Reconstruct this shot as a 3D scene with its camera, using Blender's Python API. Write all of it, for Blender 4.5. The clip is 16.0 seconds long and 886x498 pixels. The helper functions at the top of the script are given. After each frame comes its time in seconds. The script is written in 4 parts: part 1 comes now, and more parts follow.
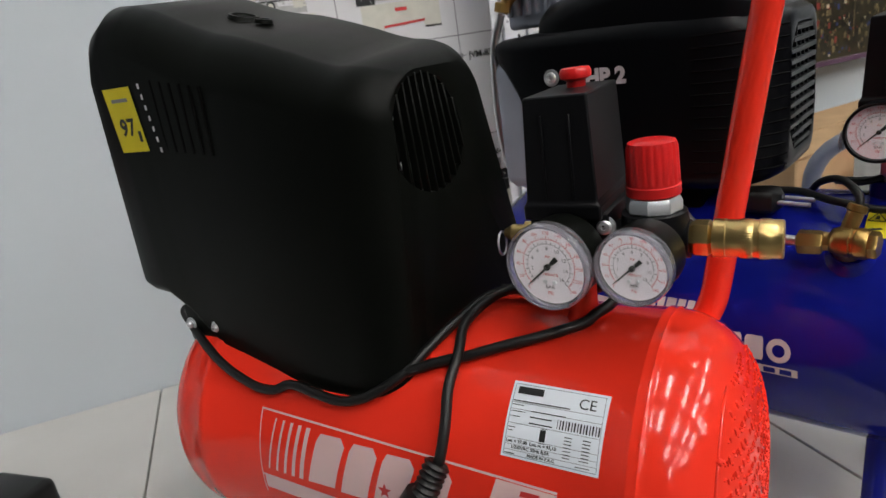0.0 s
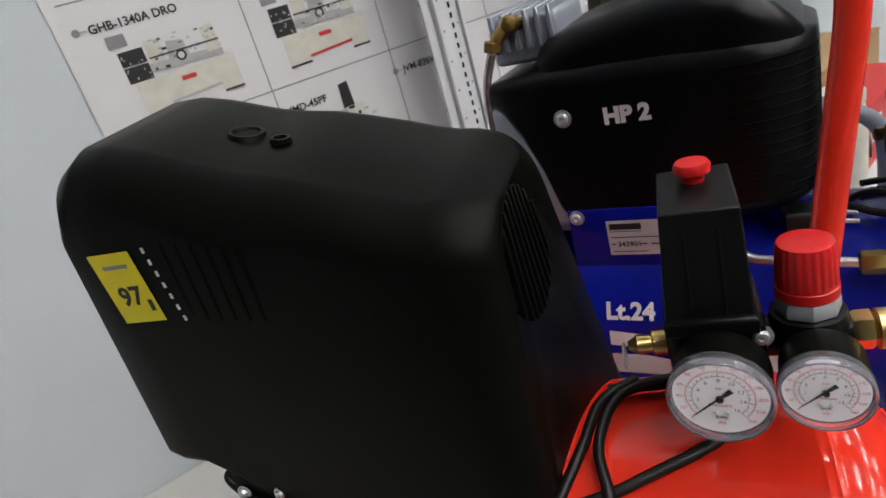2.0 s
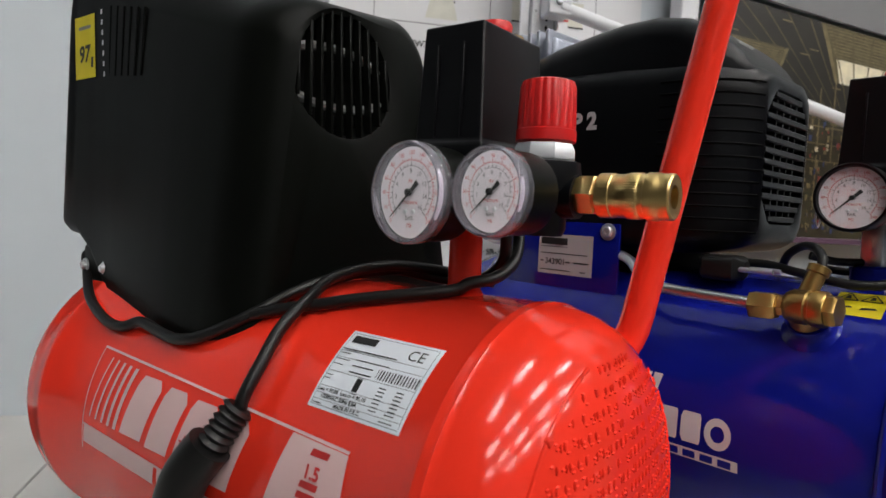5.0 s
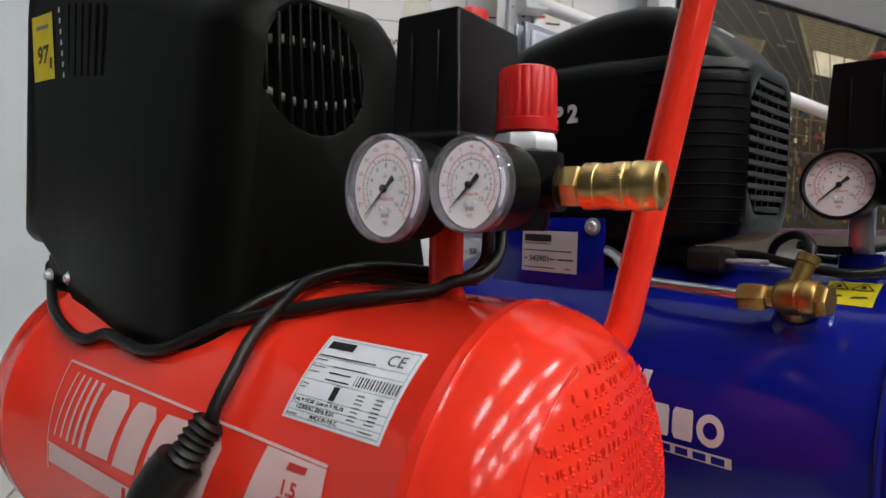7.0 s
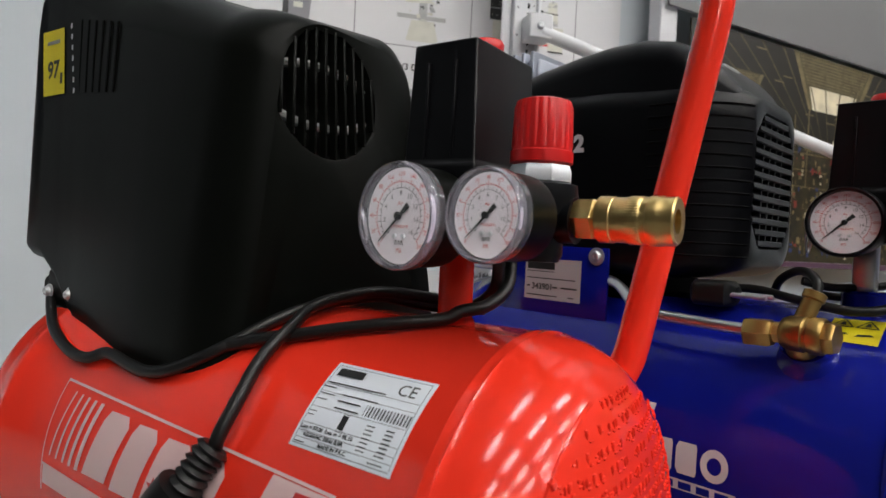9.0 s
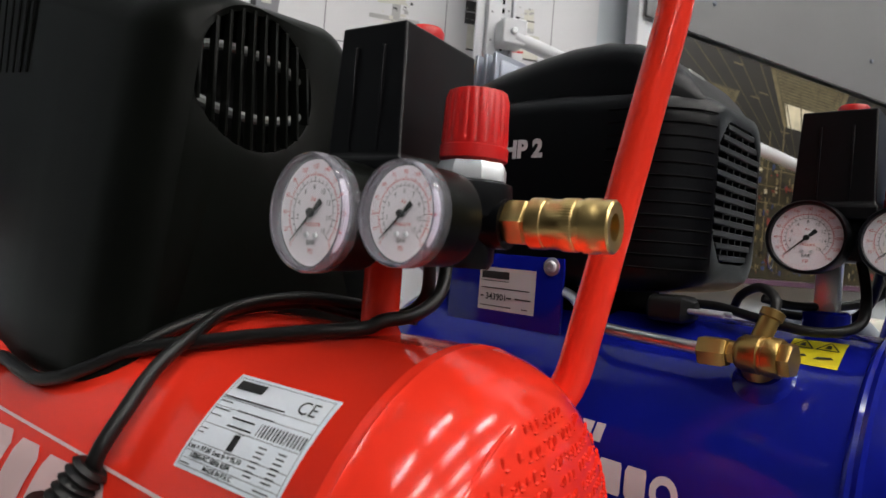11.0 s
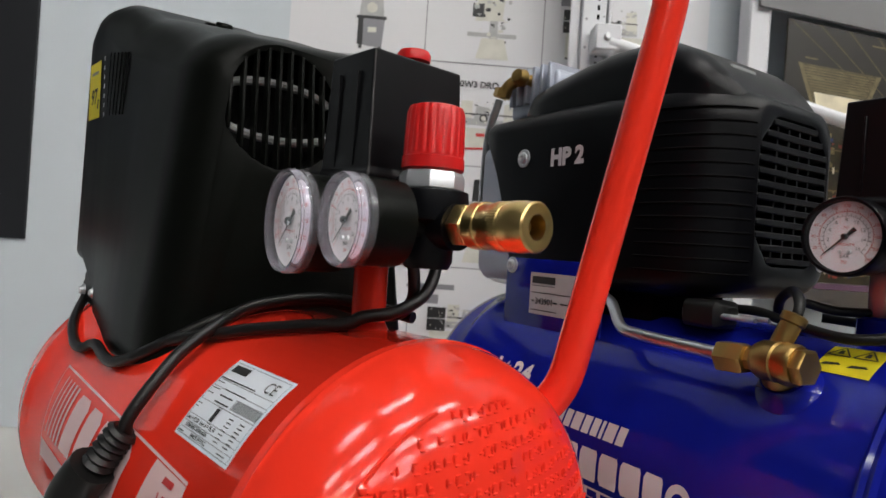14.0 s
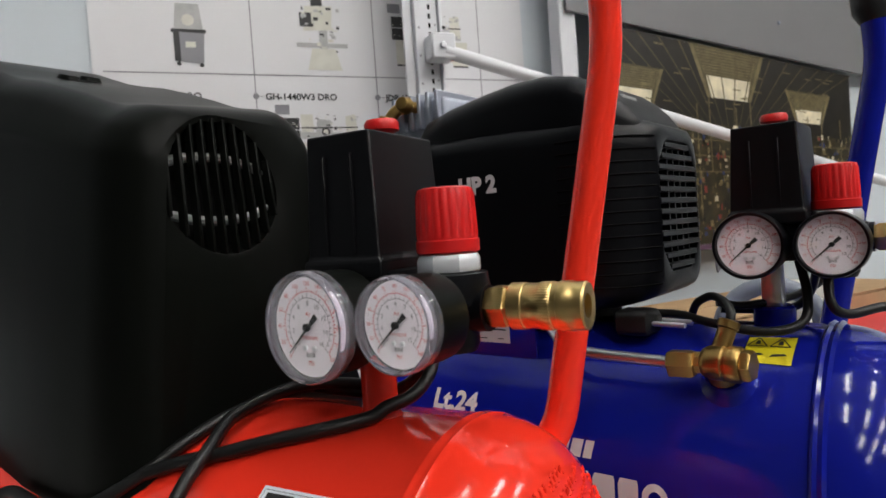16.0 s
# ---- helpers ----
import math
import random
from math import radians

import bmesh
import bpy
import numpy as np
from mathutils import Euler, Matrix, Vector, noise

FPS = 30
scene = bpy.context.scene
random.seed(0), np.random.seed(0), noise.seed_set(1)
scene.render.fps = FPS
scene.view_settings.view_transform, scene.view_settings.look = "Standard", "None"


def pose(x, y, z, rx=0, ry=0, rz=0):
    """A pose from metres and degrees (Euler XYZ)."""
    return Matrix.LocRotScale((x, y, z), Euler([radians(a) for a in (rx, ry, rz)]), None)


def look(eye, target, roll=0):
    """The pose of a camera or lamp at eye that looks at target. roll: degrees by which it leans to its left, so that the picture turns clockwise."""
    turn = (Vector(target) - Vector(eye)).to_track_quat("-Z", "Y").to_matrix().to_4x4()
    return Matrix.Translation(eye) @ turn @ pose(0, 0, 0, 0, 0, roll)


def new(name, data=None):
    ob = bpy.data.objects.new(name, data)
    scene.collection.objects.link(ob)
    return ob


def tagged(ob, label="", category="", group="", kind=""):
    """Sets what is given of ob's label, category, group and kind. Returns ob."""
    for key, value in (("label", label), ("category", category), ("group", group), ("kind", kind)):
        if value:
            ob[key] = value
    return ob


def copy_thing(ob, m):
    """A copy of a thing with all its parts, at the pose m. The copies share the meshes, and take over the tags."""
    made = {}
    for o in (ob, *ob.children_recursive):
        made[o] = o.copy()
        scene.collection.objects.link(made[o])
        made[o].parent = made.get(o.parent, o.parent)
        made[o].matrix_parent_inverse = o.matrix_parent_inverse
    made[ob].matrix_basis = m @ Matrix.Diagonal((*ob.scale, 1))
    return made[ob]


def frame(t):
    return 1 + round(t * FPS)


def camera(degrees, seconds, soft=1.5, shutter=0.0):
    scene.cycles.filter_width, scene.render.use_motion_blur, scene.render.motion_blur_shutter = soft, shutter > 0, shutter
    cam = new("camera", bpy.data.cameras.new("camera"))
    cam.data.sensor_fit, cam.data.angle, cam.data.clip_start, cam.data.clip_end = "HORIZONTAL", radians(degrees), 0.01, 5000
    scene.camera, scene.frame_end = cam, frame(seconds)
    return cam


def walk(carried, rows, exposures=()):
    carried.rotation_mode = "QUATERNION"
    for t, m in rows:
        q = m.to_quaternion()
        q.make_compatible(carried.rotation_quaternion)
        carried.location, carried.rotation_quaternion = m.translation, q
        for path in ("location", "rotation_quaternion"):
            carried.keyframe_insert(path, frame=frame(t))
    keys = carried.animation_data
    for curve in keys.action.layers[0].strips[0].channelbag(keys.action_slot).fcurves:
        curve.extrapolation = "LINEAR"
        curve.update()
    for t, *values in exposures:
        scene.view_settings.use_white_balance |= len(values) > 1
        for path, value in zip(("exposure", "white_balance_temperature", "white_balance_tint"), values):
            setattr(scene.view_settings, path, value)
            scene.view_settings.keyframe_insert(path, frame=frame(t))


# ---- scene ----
cam = camera(70.1, 16.0)
cam.data.dof.use_dof, cam.data.dof.focus_distance, cam.data.dof.aperture_fstop = True, 0.46, 13.0
PATH = [
    (0, (-0.114, 0.01, 0.532), (0.444, 1.827, -0.089), -8.8),
    (0.5, (-0.155, 0.064, 0.593), (0.563, 1.797, -0.101), -10.3),
    (1, (-0.173, 0.121, 0.646), (0.632, 1.776, -0.136), -14.0),
    (1.5, (-0.202, 0.16, 0.676), (0.623, 1.789, -0.141), -17.0),
    (2, (-0.18, 0.156, 0.646), (0.636, 1.799, -0.15), -16.6),
    (2.5, (-0.155, 0.115, 0.593), (0.63, 1.811, -0.121), -13.7),
    (3, (-0.135, 0.057, 0.529), (0.638, 1.822, -0.01), -7.1),
    (3.5, (-0.079, 0.018, 0.477), (0.662, 1.832, 0.078), -3.3),
    (4, (-0.001, 0.001, 0.44), (0.622, 1.876, 0.13), 0.1),
    (4.5, (0.006, 0.007, 0.398), (0.519, 1.932, 0.224), 2.1),
    (4.7, (-0.003, -0.001, 0.378), (0.453, 1.942, 0.255), 3.0),
    (6.8, (0.004, 0.012, 0.373), (0.482, 1.952, 0.275), 1.0),
    (7, (0.004, 0.015, 0.373), (0.502, 1.949, 0.269), 1.2),
    (7.5, (0.004, 0.011, 0.377), (0.518, 1.942, 0.282), 1.4),
    (8, (-0.002, 0.009, 0.376), (0.499, 1.943, 0.297), 1.9),
    (8.5, (-0.004, 0.009, 0.377), (0.501, 1.943, 0.308), 2.5),
    (8.7, (-0.005, 0.012, 0.377), (0.499, 1.947, 0.327), 2.6),
    (10.8, (-0.012, 0.055, 0.371), (0.698, 1.924, 0.37), 4.7),
    (11, (0.033, 0.042, 0.375), (0.601, 1.96, 0.372), 4.5),
    (11.5, (0.11, 0.039, 0.383), (0.375, 2.021, 0.357), 2.5),
    (12, (0.134, 0.037, 0.377), (0.265, 2.032, 0.346), 3.5),
    (12.5, (0.144, 0.042, 0.377), (0.248, 2.039, 0.349), 3.5),
    (13, (0.157, 0.041, 0.379), (0.219, 2.04, 0.36), 2.9),
    (13.5, (0.166, 0.02, 0.386), (0.168, 2.02, 0.377), 3.1),
    (14, (0.128, -0.003, 0.377), (0.214, 1.995, 0.378), 3.8),
    (14.5, (0.076, 0.0, 0.374), (0.386, 1.975, 0.38), 1.9),
    (15, (0.045, -0.003, 0.369), (0.489, 1.947, 0.36), -0.5),
    (15.5, (0.029, 0.026, 0.388), (0.669, 1.921, 0.37), -1.0),
    (16, (0.01, 0.025, 0.431), (0.722, 1.893, 0.375), -4.0),
]
walk(cam, [(t, look(eye, target, roll)) for t, eye, target, roll in PATH])


# ---- light ----
world = bpy.data.worlds.new("world")
scene.world = world
world.use_nodes = True
world.node_tree.nodes["Background"].inputs[0].default_value = (0.75, 0.82, 0.95, 1)
world.node_tree.nodes["Background"].inputs[1].default_value = 0.02
LAMP_POWER = 35.0


# ---- materials ----
def material(name, color, rough=0.5, metal=0.0, grain=0.0, grain_size=200.0, wear=0.0, wear_size=9.0, coat=0.0, bump=0.0, tint=None, spec=0.5):
    """A painted, moulded or metal surface: fine grain and broad wear in colour and gloss, and a fine relief."""
    m = bpy.data.materials.new(name)
    m.use_nodes = True
    nt = m.node_tree
    b = nt.nodes["Principled BSDF"]
    b.inputs["Roughness"].default_value, b.inputs["Metallic"].default_value, b.inputs["Specular IOR Level"].default_value = rough, metal, spec
    b.inputs["Coat Weight"].default_value, b.inputs["Coat Roughness"].default_value = coat, 0.06
    co = nt.nodes.new("ShaderNodeTexCoord")
    big, fine = nt.nodes.new("ShaderNodeTexNoise"), nt.nodes.new("ShaderNodeTexNoise")
    big.inputs["Scale"].default_value, big.inputs["Detail"].default_value = wear_size, 5
    fine.inputs["Scale"].default_value, fine.inputs["Detail"].default_value = grain_size, 3
    for t in (big, fine):
        nt.links.new(co.outputs["Object"], t.inputs["Vector"])
    mix = nt.nodes.new("ShaderNodeMix")
    mix.data_type = "RGBA"
    other = tint or tuple(c * (1 - wear) for c in color)
    mix.inputs["A"].default_value, mix.inputs["B"].default_value = (*color, 1), (*other, 1)
    ramp = nt.nodes.new("ShaderNodeMapRange")
    ramp.inputs["From Min"].default_value, ramp.inputs["From Max"].default_value = 0.35, 0.75
    nt.links.new(big.outputs["Fac"], ramp.inputs["Value"])
    nt.links.new(ramp.outputs["Result"], mix.inputs["Factor"])
    sp = nt.nodes.new("ShaderNodeMix")
    sp.data_type, sp.blend_type = "RGBA", "MULTIPLY"
    sp.inputs["Factor"].default_value = grain
    nt.links.new(mix.outputs["Result"], sp.inputs["A"])
    nt.links.new(fine.outputs["Color"], sp.inputs["B"])
    nt.links.new(sp.outputs["Result"] if grain else mix.outputs["Result"], b.inputs["Base Color"])
    rr = nt.nodes.new("ShaderNodeMapRange")
    rr.inputs["To Min"].default_value, rr.inputs["To Max"].default_value = max(0.02, rough - 0.06), min(1.0, rough + 0.08)
    nt.links.new(big.outputs["Fac"], rr.inputs["Value"])
    nt.links.new(rr.outputs["Result"], b.inputs["Roughness"])
    if bump:
        bp = nt.nodes.new("ShaderNodeBump")
        bp.inputs["Strength"].default_value, bp.inputs["Distance"].default_value = bump, 0.00012
        nt.links.new(fine.outputs["Fac"], bp.inputs["Height"])
        nt.links.new(bp.outputs["Normal"], b.inputs["Normal"])
    return m


def glowing(name, color, strength):
    m = bpy.data.materials.new(name)
    m.use_nodes = True
    nt = m.node_tree
    nt.nodes.remove(nt.nodes["Principled BSDF"])
    e = nt.nodes.new("ShaderNodeEmission")
    e.inputs[0].default_value, e.inputs[1].default_value = (*color, 1), strength
    nt.links.new(e.outputs[0], nt.nodes["Material Output"].inputs[0])
    return m


def clear(name, color=(1, 1, 1), rough=0.02, through_light=1.0):
    m = bpy.data.materials.new(name)
    m.use_nodes = True
    b = m.node_tree.nodes["Principled BSDF"]
    b.inputs["Base Color"].default_value = (*color, 1)
    b.inputs["Transmission Weight"].default_value, b.inputs["Roughness"].default_value, b.inputs["IOR"].default_value = through_light, rough, 1.45
    return m


RED = material("red_enamel", (0.86, 0.036, 0.017), 0.10, wear=0.06, coat=0.0, spec=0.38, bump=0.03, grain_size=420)
BLUE = material("blue_enamel", (0.006, 0.011, 0.26), 0.09, wear=0.2, coat=0.0, spec=0.32, bump=0.03, grain_size=420)
BLACK = material("black_moulded_plastic", (0.0040, 0.0046, 0.0038), 0.35, wear=0.3, spec=0.075, bump=0.35, grain_size=1500)
BLACK_B = material("blue_black_plastic", (0.0034, 0.0037, 0.0050), 0.32, wear=0.3, spec=0.18, bump=0.3, grain_size=1500)
SWITCH = material("switch_cover_plastic", (0.0045, 0.0046, 0.0056), 0.34, wear=0.25, spec=0.22, bump=0.25, grain_size=1300)
# near-black; behind the fan grilles it stands in for the shade inside
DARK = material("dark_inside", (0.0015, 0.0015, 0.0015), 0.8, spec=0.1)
RUBBER = material("black_rubber", (0.006, 0.006, 0.006), 0.42, wear=0.3, spec=0.4, bump=0.2, grain_size=900)
KNOB = material("red_plastic", (0.62, 0.008, 0.008), 0.35, wear=0.15)
BRASS = material("brass", (0.76, 0.55, 0.22), 0.28, 1.0, wear=0.25, bump=0.1)
BRASS_OLD = material("dull_brass", (0.42, 0.27, 0.09), 0.36, 1.0, wear=0.35, bump=0.25)
ZINC = material("zinc_plate", (0.80, 0.82, 0.85), 0.42, 0.85, wear=0.2, bump=0.1)
ALU = material("aluminium_tube", (0.72, 0.72, 0.74), 0.33, 1.0, wear=0.2, bump=0.15)
CAST = material("cast_aluminium", (0.40, 0.43, 0.50), 0.5, 0.6, wear=0.2, bump=0.5, grain_size=500)
BANNER = material("banner_print", (0.010, 0.011, 0.014), 0.45, wear=0.3, wear_size=4.0)
BANNER_BLUE = material("banner_blue_print", (0.006, 0.014, 0.045), 0.45, wear=0.8, wear_size=9.0)
GUARD = material("bare_grey_metal", (0.36, 0.37, 0.36), 0.4, 0.3, wear=0.25, wear_size=60)
GREY = material("grey_plastic", (0.20, 0.22, 0.27), 0.5, wear=0.2, bump=0.2, grain_size=900)
WHITE_INK = material("white_print", (0.72, 0.70, 0.72), 0.45, wear=0.06)
PINK_INK = material("white_print_on_red", (0.74, 0.50, 0.50), 0.4, wear=0.08)
BLACK_INK = material("black_print", (0.015, 0.015, 0.016), 0.5)
GREY_INK = material("grey_print", (0.22, 0.22, 0.24), 0.5)
RED_INK = material("red_print", (0.55, 0.03, 0.03), 0.5)
DIAL = material("dial_card", (0.86, 0.82, 0.87), 0.6, wear=0.03)
LABEL = material("paper_label", (0.72, 0.76, 0.82), 0.42, wear=0.06, wear_size=30)
LABEL_B = material("silver_label", (0.55, 0.54, 0.55), 0.45, wear=0.08, wear_size=30)
YELLOW = material("yellow_sticker", (0.72, 0.60, 0.01), 0.5, wear=0.08, wear_size=40)
LENS = clear("clear_plastic")
RIM = clear("clear_rim", (0.93, 0.90, 1.0), 0.03, 0.92)
WALL = material("painted_wall", (0.54, 0.59, 0.63), 0.7, wear=0.05, wear_size=2.0, bump=0.2, grain_size=250)
PAPER = material("poster_paper", (0.66, 0.66, 0.68), 0.45, wear=0.04, wear_size=3.0)
DECK = material("white_deck", (0.55, 0.54, 0.52), 0.4, wear=0.1, wear_size=5.0, bump=0.1, grain_size=300)
PANEL = material("grey_sign_panel", (0.165, 0.165, 0.17), 0.45, wear=0.08, wear_size=4.0)
STEEL = material("painted_steel", (0.66, 0.67, 0.70), 0.4, wear=0.06, wear_size=12.0)
CARD = material("cardboard", (0.42, 0.27, 0.14), 0.8, wear=0.2, wear_size=14, bump=0.3, grain_size=260)
CREAM = material("machine_print_cream", (0.62, 0.61, 0.54), 0.5, wear=0.15, wear_size=40)
FLOOR = material("shop_floor", (0.15, 0.145, 0.14), 0.4, wear=0.15, wear_size=1.5, bump=0.1)
CEIL = material("ceiling_board", (0.30, 0.305, 0.31), 0.8, wear=0.06, wear_size=0.8, bump=0.2)
HALL = material("hall_cladding", (0.065, 0.075, 0.09), 0.7, wear=0.4, wear_size=1.2, bump=0.2, grain_size=60)
GLOW = glowing("lamp_tube", (1.0, 0.975, 0.93), LAMP_POWER * 1.28)


# ---- mesh helpers ----
def link(name, bm, mat, smooth=True):
    me = bpy.data.meshes.new(name)
    bmesh.ops.recalc_face_normals(bm, faces=bm.faces)
    bm.to_mesh(me)
    bm.free()
    for m in mat if isinstance(mat, (list, tuple)) else [mat]:
        me.materials.append(m)
    if smooth:
        me.shade_smooth()
        me.set_sharp_from_angle(angle=radians(38))
    return new(name, me)


def part(name, bm, mat, parent, label="", smooth=True):
    ob = link(name, bm, mat, smooth)
    ob.parent = parent
    if label:
        tagged(ob, label)
    return ob


def thing(name, label, category, m, group="", kind=""):
    ob = new(name)
    ob.empty_display_size = 0.05
    ob.matrix_world = m
    return tagged(ob, label, category, group, kind)


def box(x0, x1, y0, y1, z0, z1, bevel=0.0, seg=2, bm=None):
    bm = bm or bmesh.new()
    made = bmesh.ops.create_cube(bm, size=1.0, matrix=Matrix.Translation(((x0 + x1) / 2, (y0 + y1) / 2, (z0 + z1) / 2)) @ Matrix.Diagonal((x1 - x0, y1 - y0, z1 - z0, 1)))
    if bevel:
        edges = list({e for v in made["verts"] for e in v.link_edges})
        bmesh.ops.bevel(bm, geom=edges, offset=bevel, segments=seg, affect="EDGES", profile=0.5)
    return bm


def frame_to(p, d):
    """A matrix whose z runs along d from p."""
    return Matrix.Translation(p) @ Vector(d).to_track_quat("Z", "Y").to_matrix().to_4x4()


def lathe(profile, m, seg=40, bm=None, flutes=0, depth=0.0, flute_from=0, flute_to=0):
    """Turns a profile of (radius, height) about z. flutes: grips round the rows flute_from to flute_to."""
    bm = bm or bmesh.new()
    rows = []
    for k, (r, z) in enumerate(profile):
        ring = []
        for i in range(seg):
            a = 2 * math.pi * i / seg
            rr = r
            if flutes and flute_from <= k <= flute_to:
                rr = r - depth * (0.5 - 0.5 * math.cos(flutes * a)) ** 3
            ring.append(bm.verts.new(m @ Vector((rr * math.cos(a), rr * math.sin(a), z))))
        rows.append(ring)
    for a, b in zip(rows, rows[1:]):
        for i in range(seg):
            bm.faces.new((a[i], a[(i + 1) % seg], b[(i + 1) % seg], b[i]))
    for ring, rad in ((rows[0], profile[0][0]), (rows[-1], profile[-1][0])):
        if rad > 1e-5:
            bm.faces.new(ring)
    bmesh.ops.remove_doubles(bm, verts=bm.verts, dist=1e-6)
    return bm


def smooth_path(pts, n=8):
    pts = [Vector(p) for p in pts]
    ext = [2 * pts[0] - pts[1], *pts, 2 * pts[-1] - pts[-2]]
    out = []
    for i in range(1, len(ext) - 2):
        p0, p1, p2, p3 = ext[i - 1 : i + 3]
        for k in range(n):
            t = k / n
            out.append(0.5 * (2 * p1 + (p2 - p0) * t + (2 * p0 - 5 * p1 + 4 * p2 - p3) * t * t + (3 * p1 - p0 - 3 * p2 + p3) * t**3))
    return out + [pts[-1]]


def tube(pts, r, seg=14, bm=None, smooth=8, ribs=0.0):
    """A round bar or cable along a smooth way through pts."""
    bm = bm or bmesh.new()
    path = smooth_path(pts, smooth) if smooth else [Vector(p) for p in pts]
    normal = (path[1] - path[0]).orthogonal().normalized()
    rings = []
    for i, p in enumerate(path):
        d = (path[min(i + 1, len(path) - 1)] - path[max(i - 1, 0)]).normalized()
        normal = (normal - d * normal.dot(d)).normalized()
        side = d.cross(normal)
        rr = r + (ribs if i % 2 else 0.0)
        rings.append([bm.verts.new(p + rr * (math.cos(a) * normal + math.sin(a) * side)) for a in (2 * math.pi * k / seg for k in range(seg))])
    for a, b in zip(rings, rings[1:]):
        for i in range(seg):
            bm.faces.new((a[i], a[(i + 1) % seg], b[(i + 1) % seg], b[i]))
    bm.faces.new(rings[0]), bm.faces.new(rings[-1])
    return bm


def bend(pts, radius, n=6):
    """The corner points of a bent tube with round corners."""
    pts = [Vector(p) for p in pts]
    out = [pts[0]]
    for a, b, c in zip(pts, pts[1:], pts[2:]):
        r = min(radius, (a - b).length * 0.48, (c - b).length * 0.48)
        p, q = b + (a - b).normalized() * r, b + (c - b).normalized() * r
        out += [p.lerp(b, t).lerp(b.lerp(q, t), t) for t in (k / n for k in range(n + 1))]
    return out + [pts[-1]]


def sheet(poly, off, m, bm=None, index=0):
    """A flat printed shape: poly in the plane's x, z; off along its -y."""
    bm = bm or bmesh.new()
    f = bm.faces.new([bm.verts.new(m @ Vector((x, -off, z))) for x, z in poly])
    f.material_index = index
    return bm


def rect(x0, x1, z0, z1):
    return [(x0, z0), (x1, z0), (x1, z1), (x0, z1)]


def disc(cx, cz, r, n=20):
    return [(cx + r * math.cos(2 * math.pi * k / n), cz + r * math.sin(2 * math.pi * k / n)) for k in range(n)]


def lettering(text, size, bold=0.0, slant=0.0, align="LEFT"):
    """A bmesh of words in the built-in font, in the x, y plane."""
    cu = bpy.data.curves.new("words", "FONT")
    cu.body, cu.size, cu.offset, cu.shear, cu.align_x = text, size, bold, slant, align
    cu.resolution_u = 3
    ob = new("words", cu)
    bpy.context.view_layer.update()
    me = bpy.data.meshes.new_from_object(ob.evaluated_get(bpy.context.evaluated_depsgraph_get()))
    bpy.data.objects.remove(ob)
    bpy.data.curves.remove(cu)
    bm = bmesh.new()
    bm.from_mesh(me)
    bpy.data.meshes.remove(me)
    return bm


def write(name, text, size, m, mat, parent, bold=0.0, align="LEFT", slant=0.0):
    """Words that lie in m's x, y plane."""
    bm = lettering(text, size, bold, slant, align)
    bm.transform(m)
    return part(name, bm, mat, parent, smooth=False)


class Drum:
    """A lying tank: axis along x at (n, z), radius r, ends at u0 and u1. th: degrees up from the front."""

    FULL = 0.61  # below 1 the pressed end is flatter with a tighter shoulder

    def __init__(self, n, z, r, u0, u1, dome, far, bead=0.0013):
        self.bead = bead
        self.n, self.z, self.r, self.u0, self.u1, self.dome, self.far = n, z, r, u0, u1, dome, far

    def at(self, u, th, off=0.0):
        a = radians(th)
        return Vector((u, self.n - (self.r + off) * math.cos(a), self.z + (self.r + off) * math.sin(a)))

    def body(self, seg=96):
        prof = []
        d = self.dome
        for k in range(25):
            a = math.pi / 2 * k / 24
            prof.append((self.r * math.sin(a) ** self.FULL if k else 0.0, self.u0 + self.far * (1 - math.cos(a))))
        left, right = self.u0 + self.far, self.u1 - d
        prof += [(self.r, left + 0.012), (self.r + 0.0022, left + 0.016), (self.r + 0.0022, left + 0.024), (self.r, left + 0.028)]
        prof += [(self.r, left + (right - left) * t) for t in (0.3, 0.5, 0.7)]
        prof += [(self.r, right - 0.0060), (self.r + self.bead * 0.8, right - 0.0045), (self.r + self.bead, right - 0.003), (self.r + self.bead * 0.45, right - 0.0005), (self.r + self.bead * 0.9, right + 0.0025), (self.r * 0.9985, right + 0.005)]
        for k in range(2, 27):
            a = math.pi / 2 * (1 - k / 26)
            prof.append((self.r * math.sin(a) ** self.FULL if k < 26 else 0.0, self.u1 - d * (1 - math.cos(a))))
        return lathe(prof, frame_to((0, self.n, self.z), (1, 0, 0)), seg)

    def patch(self, poly, off, bm=None, cuts=3):
        """A printed shape wrapped on the tank: poly of (u, th)."""
        flat = bmesh.new()
        flat.faces.new([flat.verts.new((u, radians(th) * self.r, 0)) for u, th in poly])
        return self.wrap(flat, off, bm, cuts)

    def wrap(self, flat, off, bm=None, cuts=3):
        bmesh.ops.triangulate(flat, faces=flat.faces)
        for _ in range(cuts):
            long = [e for e in flat.edges if e.calc_length() > 0.008]
            if long:
                bmesh.ops.subdivide_edges(flat, edges=long, cuts=1)
                bmesh.ops.triangulate(flat, faces=[f for f in flat.faces if len(f.verts) > 3])
        for v in flat.verts:
            v.co = self.at(v.co.x, math.degrees(v.co.y / self.r), off)
        if bm is None:
            return flat
        me = bpy.data.meshes.new("join")
        flat.to_mesh(me)
        flat.free()
        bm.from_mesh(me)
        bpy.data.meshes.remove(me)
        return bm


